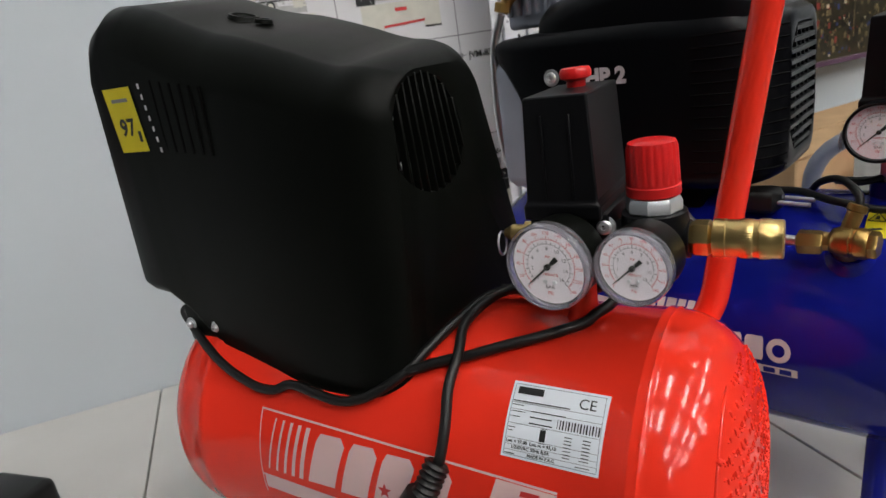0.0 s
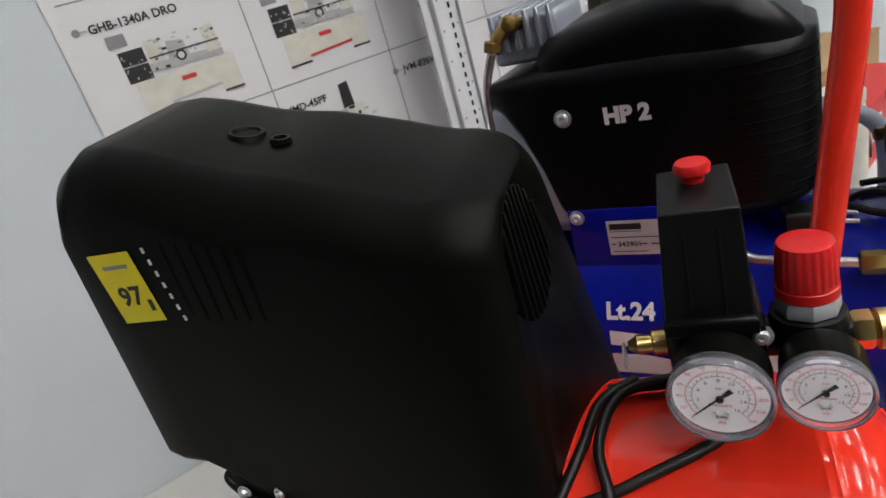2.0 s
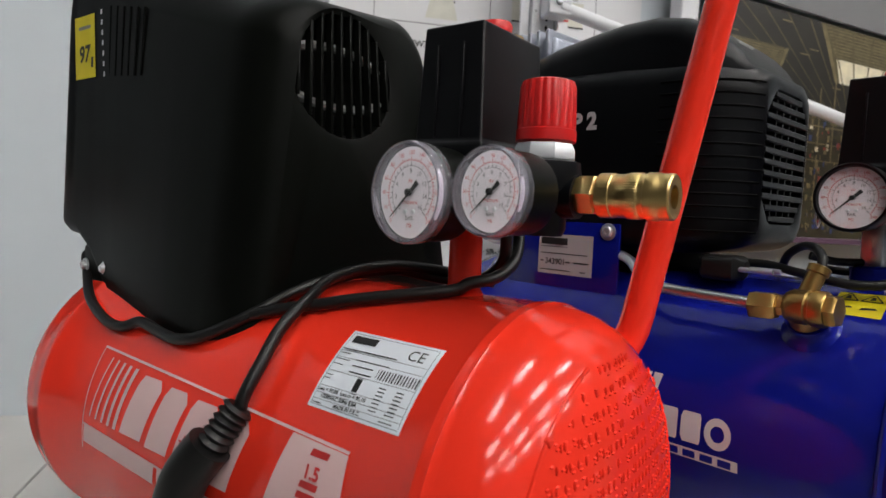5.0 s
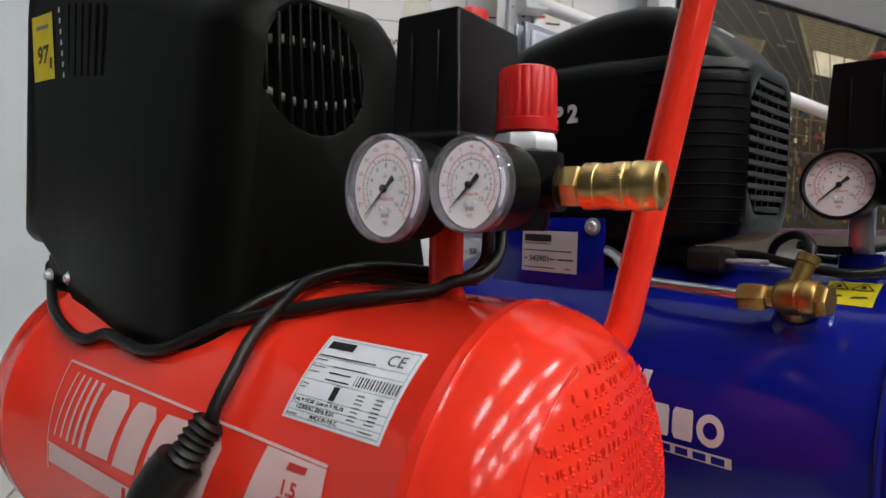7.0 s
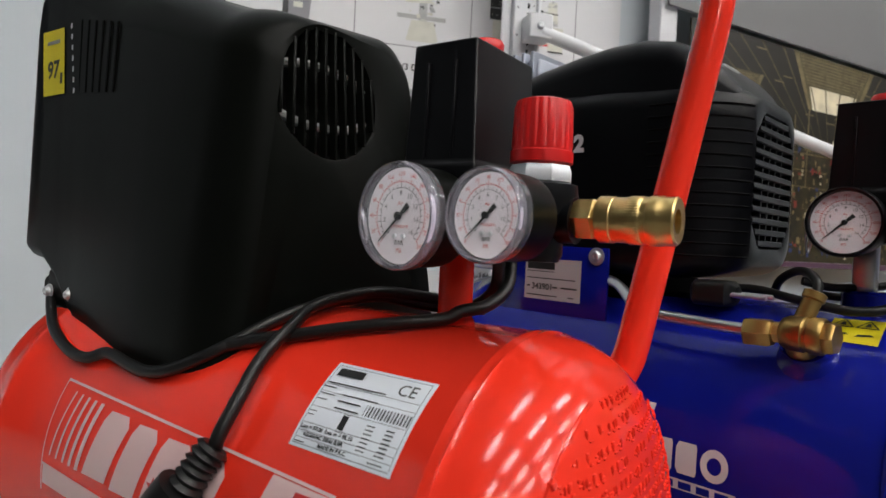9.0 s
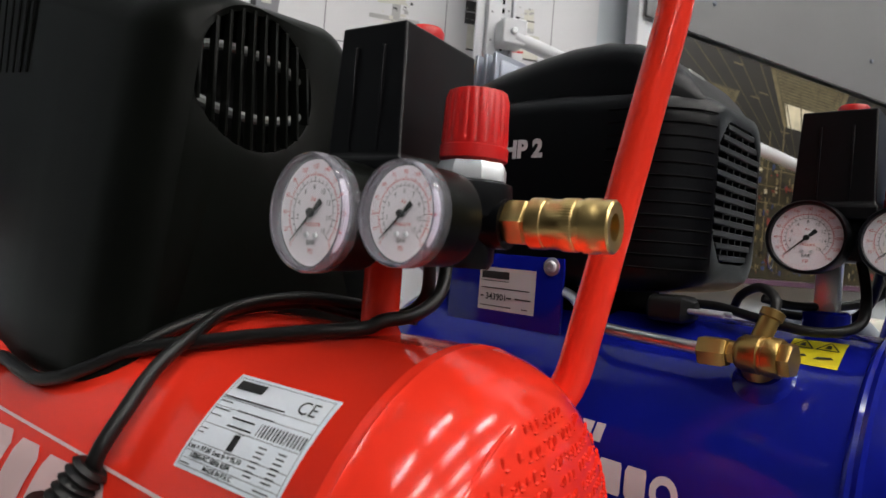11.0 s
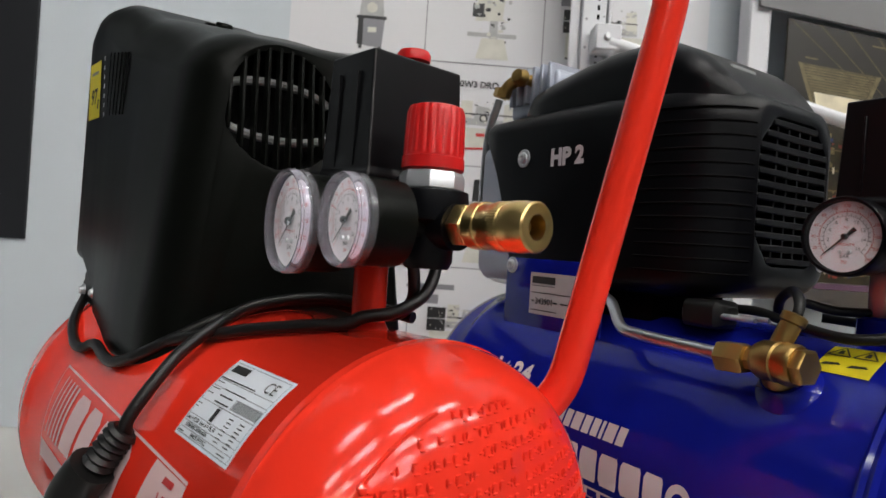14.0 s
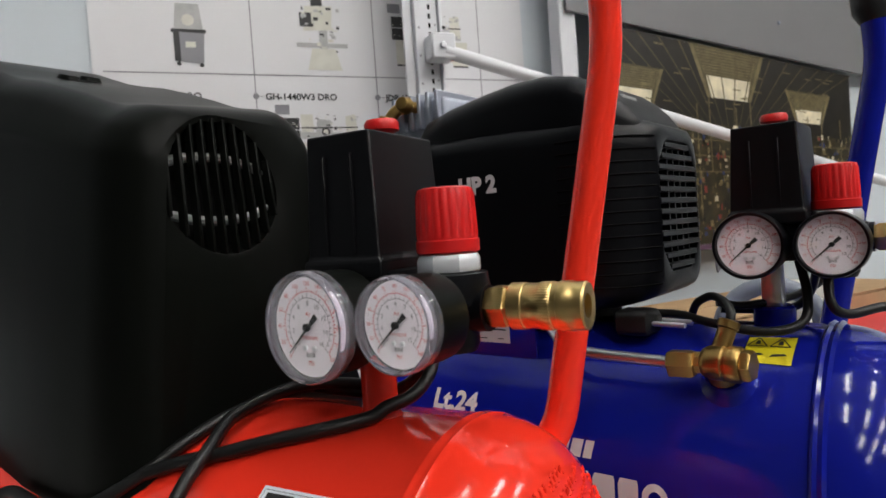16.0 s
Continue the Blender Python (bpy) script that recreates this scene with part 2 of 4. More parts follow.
def ring(u, n0, n1, z0, z1, r, count=64, lean=0.0, low=None):
    """A rounded outline in the plane x = u. lean: how far the back slopes out towards its foot. low: a smaller radius below."""
    out = []
    per = count // 4
    for (cn, cz, rad, a0) in ((n1 - r, z1 - r, r, 0), (n0 + r, z1 - r, r, 90), (n0 + (low or r), z0 + (low or r), low or r, 180), (n1 - (low or r), z0 + (low or r), low or r, 270)):
        for k in range(per):
            a = radians(a0 + 90 * k / (per - 1))
            n, z = cn + rad * math.cos(a), cz + rad * math.sin(a)
            f = (z1 - z) / (z1 - z0)
            out.append(Vector((u, n + (lean * f if n > (n0 + n1) / 2 else 0.0), z)))
    return out


def loft(rings, bm=None, cap_first=True, cap_last=True):
    bm = bm or bmesh.new()
    rows = [[bm.verts.new(p) for p in r] for r in rings]
    for a, b in zip(rows, rows[1:]):
        for i in range(len(a)):
            bm.faces.new((a[i], a[(i + 1) % len(a)], b[(i + 1) % len(a)], b[i]))
    if cap_first:
        bm.faces.new(rows[0])
    if cap_last:
        bm.faces.new(rows[-1])
    return bm


# ---- the shop: deck, walls, ceiling, lamps ----
tagged(link("floor", box(-6, 7, -8, 1.19, -0.18, -0.12), FLOOR, False), "grey polished shop floor in front of the display", "floor", kind="structure")
tagged(link("wall_north", box(-6, 7, 1.19, 1.31, -0.12, 4.2), WALL, False), "pale blue-white painted wall behind the display", "wall", kind="structure")
tagged(link("wall_south", box(-6, 7, -8.12, -8, -0.12, 4.2), HALL, False), "dark clad far wall of the shop", "wall", kind="structure")
tagged(link("wall_west", box(-6.12, -6, -8.12, 1.31, -0.12, 4.2), HALL, False), "dark clad side wall of the shop", "wall", kind="structure")
tagged(link("wall_east", box(7, 7.12, -8.12, 1.31, -0.12, 4.2), HALL, False), "dark clad side wall of the shop", "wall", kind="structure")
tagged(link("ceiling", box(-6.12, 7.12, -8.12, 1.31, 4.2, 4.3), CEIL, False), "plain dark shop ceiling with lamp rows", "ceiling", kind="structure")

deck = thing("display_deck", "low white display plinth of wide boards with dark joints", "plinth", pose(0, 0, 0), kind="structure")
edges = (-2.0, -1.15, -0.74, -0.335, 0.06, 0.462, 0.87, 1.28, 1.70, 2.6)
for a, b in zip(edges, edges[1:]):
    part("board", box(a + 0.0016, b - 0.0016, 0.27, 1.186, -0.02, 0.0, 0.0008, 1), DECK, deck, smooth=False)
part("bearer", box(-1.99, 2.59, 0.30, 1.18, -0.12, -0.0205), DARK, deck, smooth=False)

lamp = thing("ceiling_lamp", "white fluorescent batten lamp fixed under the ceiling", "lamp", pose(0, 0, 0), "ceiling lamps")
part("housing", box(-0.08, 0.08, -0.58, 0.58, 4.155, 4.2, 0.004, 1), STEEL, lamp)
part("tube", tube([(0, -0.55, 4.10), (0, 0.55, 4.10)], 0.07, 10, smooth=0), GLOW, lamp, "glowing white fluorescent tube")
aisle = pose(0, 0, 0, 0, 0, -49.6)
spots = [aisle @ Vector((a * 1.65 - 0.9, b * 1.9 + 0.5, 0)) for a in range(-4, 7) for b in range(-6, 5)]
spots = [p for p in spots if -1.6 < p.x < 6.2 and -6.5 < p.y < 0.6 and p.x - p.y > 0.2]
for p in spots[1:]:
    copy_thing(lamp, pose(p.x, p.y, 0, 0, 0, -49.6))
lamp.matrix_world = pose(spots[0].x, spots[0].y, 0, 0, 0, -49.6)

# ---- poster of machines ----
WALL_Y = 1.19
flat = pose(0, WALL_Y, 0)
poster = thing("machine_poster", "large white poster of machine tools in a line grid", "poster", flat)
part("paper", box(-0.134, 0.66, -0.003, 0.0, 0.03, 1.35), PAPER, poster, smooth=False)
COLS, ROWS_Z = (-0.109, 0.120, 0.342, 0.56), (0.923, 0.730, 0.537, 0.344, 0.15)
for x in COLS[1:]:
    part("grid_line", sheet(rect(x - 0.001, x + 0.001, 0.06, 1.32), 0.0036, Matrix()), GREY_INK, poster, smooth=False)
for z in ROWS_Z:
    part("grid_line", sheet(rect(-0.118, 0.65, z - 0.001, z + 0.001), 0.0036, Matrix()), GREY_INK, poster, smooth=False)


def print_lathe(x, z, w, seed, red_tray):
    """A printed lathe: cream bed and stands, dark control boxes, a chip tray."""
    rnd = random.Random(seed)
    bm = bmesh.new()
    o = [0.0038]

    def put(poly, i):
        o[0] += 0.00004
        sheet([(x + w * a, z + w * b) for a, b in poly], o[0], Matrix(), bm, i)

    put([(0.06, 0), (0.30, 0.02), (0.30, 0.06), (0.78, 0.06), (0.80, 0.0), (1.0, 0.0), (1.0, 0.30), (0.06, 0.30)], 0)
    put(rect(0.02, 0.24, 0.30, 0.44), 1)
    put(rect(0.02, 0.24, 0.45, 0.58), 1)
    put(rect(-0.02, 0.14, 0.62, 0.73), 2)
    put([(0.24, 0.34), (0.92, 0.32), (0.92, 0.40), (0.24, 0.42)], 3)
    put([(0.26, 0.42), (0.40, 0.42), (0.40, 0.62), (0.26, 0.62)], 0)
    put([(0.78, 0.38), (0.92, 0.38), (0.90, 0.62), (0.78, 0.60)], 0)
    put([(0.42, 0.40), (0.62, 0.40), (0.60, 0.55), (0.45, 0.57)], 3)
    put(disc(0.54, 0.42, 0.05, 14), 1)
    put(disc(0.54, 0.42, 0.03, 12), 0)
    put(rect(0.26, 0.92, 0.46, 0.475), 1)
    put(rect(0.06, 0.30, -0.015, 0.005), 1)
    put(rect(0.80, 1.0, -0.015, 0.005), 1)
    put([(0.30, 0.035), (0.80, 0.06), (0.80, 0.085), (0.30, 0.06)], 4 if red_tray else 3)
    put(rect(0.46, 0.60, 0.20, 0.24), 4)
    for _ in range(46):
        a, b = rnd.uniform(0.26, 0.9), rnd.uniform(0.32, 0.62)
        s, t = rnd.uniform(0.008, 0.05), rnd.uniform(0.006, 0.025)
        put(rect(a, a + s, b, b + t), rnd.choice((0, 1, 3, 3)))
    for _ in range(12):
        a, b = rnd.uniform(0.03, 0.22), rnd.uniform(0.31, 0.56)
        put(disc(a, b, 0.008, 6), rnd.choice((0, 3)))
    return bm


def print_mill(x, z, w, seed):
    """A printed mill or drill: motor on a column, head, table and foot."""
    rnd = random.Random(seed)
    bm = bmesh.new()
    o = [0.0038]

    def put(poly, i):
        o[0] += 0.00004
        sheet([(x + w * a, z + w * b) for a, b in poly], o[0], Matrix(), bm, i)

    put(rect(0.42, 0.58, 0.2, 1.2), 3)
    put([(0.30, 1.15), (0.52, 1.18), (0.50, 1.62), (0.32, 1.60)], 1)
    put([(0.14, 0.72), (0.66, 0.75), (0.70, 1.20), (0.18, 1.18)], 0)
    put(rect(0.08, 0.30, 0.80, 1.06), 1)
    put([(0.0, 0.42), (0.95, 0.42), (0.95, 0.50), (0.0, 0.50)], 3)
    put([(0.18, 0.0), (0.82, 0.0), (0.72, 0.4), (0.28, 0.4)], 0)
    for _ in range(30):
        a, b = rnd.uniform(0.1, 0.8), rnd.uniform(0.3, 1.15)
        put(rect(a, a + rnd.uniform(0.02, 0.12), b, b + rnd.uniform(0.01, 0.07)), rnd.choice((0, 1, 3)))
    return bm


def print_bin(x, z, w):
    """A printed dust collector: dark bag over a drum on wheels."""
    bm = bmesh.new()
    o = [0.0038]
    for poly, i in (([(0.12, 0.95), (0.88, 0.95), (0.80, 1.7), (0.20, 1.7)], 3), (rect(0.05, 0.95, 0.90, 1.0), 1), ([(0.10, 0.12), (0.84, 0.04), (0.90, 0.90), (0.10, 0.92)], 2),
                    ([(0.10, 0.12), (0.26, 0.10), (0.26, 0.92), (0.10, 0.92)], 5), (rect(0.40, 0.66, 0.50, 0.66), 0), (disc(0.2, 0.05, 0.06, 10), 1), (disc(0.78, 0.02, 0.06, 10), 1), (disc(0.5, 1.25, 0.16, 16), 0)):
        o[0] += 0.00004
        sheet([(x + w * a, z + w * b) for a, b in poly], o[0], Matrix(), bm, i)
    return bm


INKS = [CREAM, BLACK_INK, GREY_INK, material("light_grey_print", (0.42, 0.42, 0.42), 0.5, wear=0.2, wear_size=60), RED_INK, BLACK_INK]
upright_text = pose(0, -0.0042, 0, 90, 0, 0)
CELLS = [
    (0, 1, "GHB-1340A DRO", 0), (1, 1, "GH-1440W3 DRO", 0), (2, 1, "JDP-15T", 1), (1, 2, "JMD-45PF", 1), (2, 2, "JVM-836VS", 1),
    (0, 2, "", 0), (0, 3, "", 1), (1, 3, "", 0), (2, 3, "SR-1640", 0), (0, 0, "", 2), (1, 0, "", 1), (2, 0, "", 0), (1, 4, "", 0), (2, 4, "", 0), (3, 1, "", 1), (3, 2, "", 1),
]
for c, r, words, kind in CELLS:
    x, z = COLS[c], ROWS_Z[r]
    part("dot", sheet(disc(x, z - 0.038, 0.0052), 0.0042, Matrix()), GREY_INK, poster, smooth=False)
    part("rule", sheet(rect(x + 0.005, x + 0.014, z - 0.0386, z - 0.0374), 0.0042, Matrix()), GREY_INK, poster, smooth=False)
    if words:
        write("caption", words, 0.0165, pose(x + 0.016, 0, z - 0.044) @ upright_text, BLACK_INK, poster, bold=0.0004)
    else:
        part("caption", sheet(rect(x + 0.016, x + 0.085, z - 0.043, z - 0.033), 0.0042, Matrix()), GREY_INK, poster, smooth=False)
    if kind == 0:
        part("machine_print", print_lathe(x + 0.034, z - 0.168, 0.158, 10 * r + c, c > 0), INKS, poster, smooth=False)
    elif kind == 2:
        part("machine_print", print_bin(x + 0.095, z - 0.180, 0.062), INKS, poster, smooth=False)
    else:
        part("machine_print", print_mill(x + 0.078, z - 0.182, 0.098, 10 * r + c), INKS, poster, smooth=False)

banner = thing("dark_banner", "tall dark display banner with a red stripe on the wall", "banner", pose(-0.588, WALL_Y, 0))
part("sheet", box(-0.52, 0.0, -0.006, -0.0005, 0.345, 1.75, 0.001, 1), BANNER, banner, smooth=False)
part("stripe", sheet(rect(-0.50, -0.047, 0.360, 0.374), 0.0065, Matrix()), RED_INK, banner, "red printed stripe", smooth=False)
part("logo_block", sheet([(-0.073, 0.392), (-0.049, 0.392), (-0.049, 0.400), (-0.060, 0.400), (-0.049, 0.420), (-0.049, 0.428), (-0.073, 0.428), (-0.073, 0.420), (-0.060, 0.420), (-0.073, 0.400)], 0.0065, Matrix()), WHITE_INK, banner, "white printed emblem", smooth=False)
part("swirl", sheet([(-0.30 + 0.22 * math.cos(k * 0.25) * (1 + 0.05 * math.sin(3 * k)), 0.72 + 0.20 * math.sin(k * 0.25)) for k in range(25)], 0.0063, Matrix()), BANNER_BLUE, banner, "dark blue printed glow", smooth=False)

# ---- slotted upright and leaning rail ----
post = thing("shelf_upright", "white slotted steel shelf upright before the wall", "shelf upright", pose(0.412, 1.10, 0))
part("channel", box(-0.022, 0.022, -0.014, 0.014, 0.0, 2.2, 0.002, 1), STEEL, post)
part("flange", box(0.0225, 0.028, -0.02, 0.06, 0.0, 2.2, 0.001, 1), STEEL, post)
part("flange", box(-0.04, -0.0225, -0.004, 0.0, 0.0, 2.2, 0.001, 1), STEEL, post)
slot_bm, hole_bm = bmesh.new(), bmesh.new()
for k in range(46):
    z = 0.2 + 0.0165 * k
    sheet(rect(0.004, 0.0085, z, z + 0.009), 0.0143, Matrix(), slot_bm)
    if k % 3 == 0:
        sheet(disc(-0.014, z, 0.0022, 8), 0.0143, Matrix(), hole_bm)
        sheet(disc(0.0165, z + 0.006, 0.0018, 8), 0.0143, Matrix(), hole_bm)
part("slots", slot_bm, DARK, post, smooth=False)
tagged(part("holes", hole_bm, GREY_INK, post, smooth=False), kind="stuff")
part("panel_edge", box(-0.02, 0.02, -0.02, 0.02, 0.0, 2.2, 0.003, 1), STEEL, thing("edge_post", "white square steel post beside the picture", "post", pose(0.715, 1.12, 0)))

rail = thing("leaning_rail", "white painted steel rail sloping from the upright along the display", "rail", pose(0, 0, 0))
part("bar", tube([(0.43, 1.055, 0.745), (1.75, 1.055, 0.425)], 0.012, 16, smooth=0), STEEL, rail)
part("bracket", box(0.405, 0.45, 1.045, 1.085, 0.73, 0.775, 0.003, 1), STEEL, rail)
part("bolt", lathe([(0.006, 0), (0.006, 0.004), (0.004, 0.006)], frame_to((0.425, 1.045, 0.752), (0, -1, 0)), 12), ZINC, rail)

# ---- printed warehouse picture ----
turn = pose(0.766, 1.10, 0, 0, 0, 4)
photo = thing("warehouse_picture", "large printed photograph of a dim warehouse hall with skylights", "picture", turn)
PX, PZ0, PZ1, DROP = 0.81, 0.362, 0.831, 0.078
photo_mat = material("photo_print", (0.022, 0.018, 0.010), 0.4, wear=0.0, wear_size=26, tint=(0.085, 0.068, 0.028), grain=0.5, grain_size=90)
print_bm = box(0, PX, 0.0, 0.004, PZ0, PZ1)
for v in print_bm.verts:
    if v.co.z > 0.6:
        v.co.z -= DROP * v.co.x / PX
part("print", print_bm, photo_mat, photo, smooth=False)
INK = [material("photo_skylight", (0.80, 0.72, 0.52), 0.4, wear=0.35, wear_size=30), material("photo_beam", (0.20, 0.16, 0.075), 0.4, wear=0.5, wear_size=50),
       material("photo_dark", (0.016, 0.013, 0.008), 0.4, wear=0.5, wear_size=20), material("photo_goods", (0.30, 0.24, 0.11), 0.4, wear=0.8, wear_size=160), material("photo_blue", (0.03, 0.05, 0.16), 0.4),
       material("photo_red", (0.25, 0.04, 0.03), 0.4), material("photo_roof", (0.11, 0.088, 0.038), 0.4, wear=0.6, wear_size=70)]
rnd = random.Random(4)
bm = bmesh.new()
depth = [0.0004]


def ink(poly, i):
    depth[0] += 0.000012
    sheet([(PX * a, PZ0 + (PZ1 - DROP * a - PZ0) * b) for a, b in poly], depth[0], Matrix(), bm, i)


ink([(0.0, 0.62), (1.0, 0.58), (1.0, 1.0), (0.0, 1.0)], 2)
for cx, s in ((0.13, 0.7), (0.47, 1.0), (0.80, 0.7)):
    h = 0.74 if s == 1.0 else 0.66
    ink([(cx - 0.13 * s, h + 0.26 * s), (cx + 0.13 * s, h + 0.26 * s), (cx + 0.075 * s, h), (cx - 0.075 * s, h)], 6)
    ink([(cx - 0.085 * s, h + 0.11 * s), (cx + 0.085 * s, h + 0.11 * s), (cx + 0.07 * s, h), (cx - 0.07 * s, h)], 0)
    for k in range(9):
        b = h + 0.12 * s + 0.015 * k * s
        ink([(cx - 0.09 * s - 0.004 * k, b), (cx + 0.09 * s + 0.004 * k, b), (cx + 0.09 * s + 0.004 * k, b + 0.004), (cx - 0.09 * s - 0.004 * k, b + 0.004)], 1)
    for sg in (-1, 1):
        ink([(cx + sg * 0.13 * s, h + 0.26 * s), (cx + sg * 0.145 * s, h + 0.26 * s), (cx + sg * 0.085 * s, h), (cx + sg * 0.075 * s, h)], 1)
        ink(rect(cx + sg * 0.08 * s - 0.002, cx + sg * 0.08 * s + 0.002, 0.36, h), 1)
for k in range(15):
    a = k / 14
    ink([(a, 1.0), (a + 0.006, 1.0), (0.47 + (a - 0.47) * 0.3 + 0.002, 0.60), (0.47 + (a - 0.47) * 0.3, 0.60)], 6)
for k in range(26):
    a, b = rnd.uniform(0, 0.95), rnd.uniform(0.66, 0.98)
    ink(rect(a, a + 0.03, b, b + 0.006), 1)
for k in range(7):
    a = 0.04 + 0.15 * k
    ink(rect(a, a + 0.004, 0.1, 0.70), 1)
for b in (0.52, 0.44, 0.36):
    ink(rect(0.0, 1.0, b, b + 0.006), 1)
for _ in range(900):
    a, b = rnd.uniform(0, 0.99), rnd.uniform(0.02, 0.58) 
    w, h = rnd.uniform(0.002, 0.012), rnd.uniform(0.006, 0.035)
    ink(rect(a, min(a + w, 1), b, b + h), rnd.choice((3, 3, 3, 0, 4, 5, 2, 2, 1)))
ink([(0.462, 0.60), (0.478, 0.60), (0.484, 0.555), (0.456, 0.555)], 0)
ink(rect(0.469, 0.471, 0.60, 0.74), 1)
part("ink", bm, INK, photo, smooth=False)
part("border", box(-0.004, PX + 0.004, -0.003, 0.006, PZ0 - 0.012, PZ0 - 0.0005, 0.001, 1), material("plum_edge", (0.10, 0.05, 0.09), 0.5), photo, "thin plum-coloured lower edge strip", smooth=False)
pel = thing("sign_panel", "grey-white panel above the warehouse picture", "panel", turn)
face_bm = box(-0.06, 1.7, -0.006, 0.0, 0.838, 1.5, 0.002, 1)
for v in face_bm.verts:
    if v.co.z < 1.0:
        v.co.z -= DROP * v.co.x / PX
part("face", face_bm, PANEL, pel)
for k in range(4):
    part("rivet", lathe([(0.005, 0), (0.004, 0.003), (0.0, 0.004)], frame_to((0.1 + 0.45 * k, -0.006, 0.90 - 0.035 * k), (0, -1, 0)), 10), GREY, pel)



# ---- air compressors ----
def gauge(parent, u, n, z, r, needle, rim, bar_max, turned=0.0):
    """A pressure gauge that faces -y: can, rim, dial with scales and words, needle, lens."""
    m = frame_to((u, n, z), (0, -1, 0))
    g = part("gauge", lathe([(0.006, -0.045), (0.006, -0.030), (r * 0.93, -0.030), (r * 0.95, -0.026), (r * 0.95, -0.004), (r * 0.93, -0.004), (r * 0.90, -0.0035)], m, 48), BLACK, parent, "black round pressure gauge with a white dial")
    if rim == "clear":
        part("rim", lathe([(r * 0.955, -0.0075), (r, -0.007), (r, 0.001), (r * 0.97, 0.003), (r * 0.93, 0.003), (r * 0.93, -0.003), (r * 0.951, -0.003)], m, 56), RIM, g, "clear plastic rim").visible_shadow = False
    else:
        part("rim", lathe([(r * 0.955, -0.010), (r, -0.009), (r, 0.002), (r * 0.97, 0.004), (r * 0.90, 0.0035), (r * 0.885, 0.0), (r * 0.885, -0.003)], m, 56), BLACK_B, g, "glossy black rim")
    d = r * 0.885
    face = Matrix.Translation((u, n, z))
    part("dial", sheet(disc(0, 0, d, 48), -0.0028, face), DIAL, g, smooth=False)
    red, blk = bmesh.new(), bmesh.new()

    def arc(bm, r0, r1, a0, a1, k=40):
        for i in range(k):
            a, b = radians(a0 + (a1 - a0) * i / k), radians(a0 + (a1 - a0) * (i + 1) / k)
            sheet([(r0 * math.cos(a), r0 * math.sin(a)), (r0 * math.cos(b), r0 * math.sin(b)), (r1 * math.cos(b), r1 * math.sin(b)), (r1 * math.cos(a), r1 * math.sin(a))], -0.0026, face, bm)

    arc(red, d * 0.703, d * 0.715, 225, -45)
    arc(blk, d * 0.58, d * 0.59, 225, -45)
    for i in range(49):
        a = 225 - 270 * i / 48
        arc(red, d * 0.715, d * (0.79 if i % 4 == 0 else 0.75), a - 0.55, a + 0.55, 1)
        if i % 2 == 0:
            arc(blk, d * 0.59, d * (0.68 if i % 6 == 0 else 0.64), a - 0.7, a + 0.7, 1)
    part("psi_scale", red, RED_INK, g, smooth=False)
    part("bar_scale", blk, BLACK_INK, g, smooth=False)
    up = pose(u, n + 0.0025, z, 90, 0, 0)
    for i in range(9):
        a = radians(225 - 270 * i / 8)
        write("bar_number", str(bar_max * i // 8), d * 0.145, up @ pose(d * 0.47 * math.cos(a), d * 0.47 * math.sin(a) - d * 0.04, 0), BLACK_INK, g, align="CENTER")
    for i in range(13):
        a = radians(225 - 270 * i / 12)
        write("psi_number", str(20 * i * bar_max // 16), d * 0.125, up @ pose(d * 0.87 * math.cos(a), d * 0.87 * math.sin(a) - d * 0.04, 0), RED_INK, g, align="CENTER")
    write("word", "Air", d * 0.12, up @ pose(0, d * 0.22, 0), RED_INK, g, align="CENTER")
    write("word", "Pressure", d * 0.14, up @ pose(0, -d * 0.25, 0), RED_INK, g, align="CENTER")
    write("word", "BAR", d * 0.14, up @ pose(0, -d * 0.60, 0), BLACK_INK, g, align="CENTER")
    write("word", "PSI", d * 0.13, up @ pose(0, -d * 0.76, 0), RED_INK, g, align="CENTER")
    for s in (-1, 1):
        part("dial_screw", lathe([(d * 0.06, 0), (d * 0.05, 0.001), (0, 0.0013)], frame_to((u + s * d * 0.13, n + 0.0026, z - d * 0.42), (0, -1, 0)), 10), ZINC, g)
    a = radians(needle)
    nd = bmesh.new()
    c, s = math.cos(a), math.sin(a)
    for poly in ([(0.82, 0.012), (-0.1, 0.035), (-0.1, -0.035), (0.82, -0.012)], [(-0.1, 0.05), (-0.34, 0.07), (-0.34, -0.07), (-0.1, -0.05)]):
        sheet([(d * (x * c - y * s), d * (x * s + y * c)) for x, y in poly], -0.0018, face, nd)
    part("needle", nd, BLACK_INK, g, smooth=False)
    part("hub", lathe([(d * 0.085, -0.0018), (d * 0.085, 0.0), (d * 0.06, 0.0006), (0, 0.0006)], m, 16), RUBBER, g)
    lens = part("lens", lathe([(0, 0.0024), (r * 0.6, 0.0020), (r * 0.92, 0.0008), (r * 0.93, 0.0014), (r * 0.6, 0.0028), (0, 0.0032)], m, 48), LENS, g, "clear dome over the dial")
    lens.visible_shadow = False
    g.matrix_local = pose(u, n, z, 0, 0, turned) @ pose(-u, -n, -z)
    return g


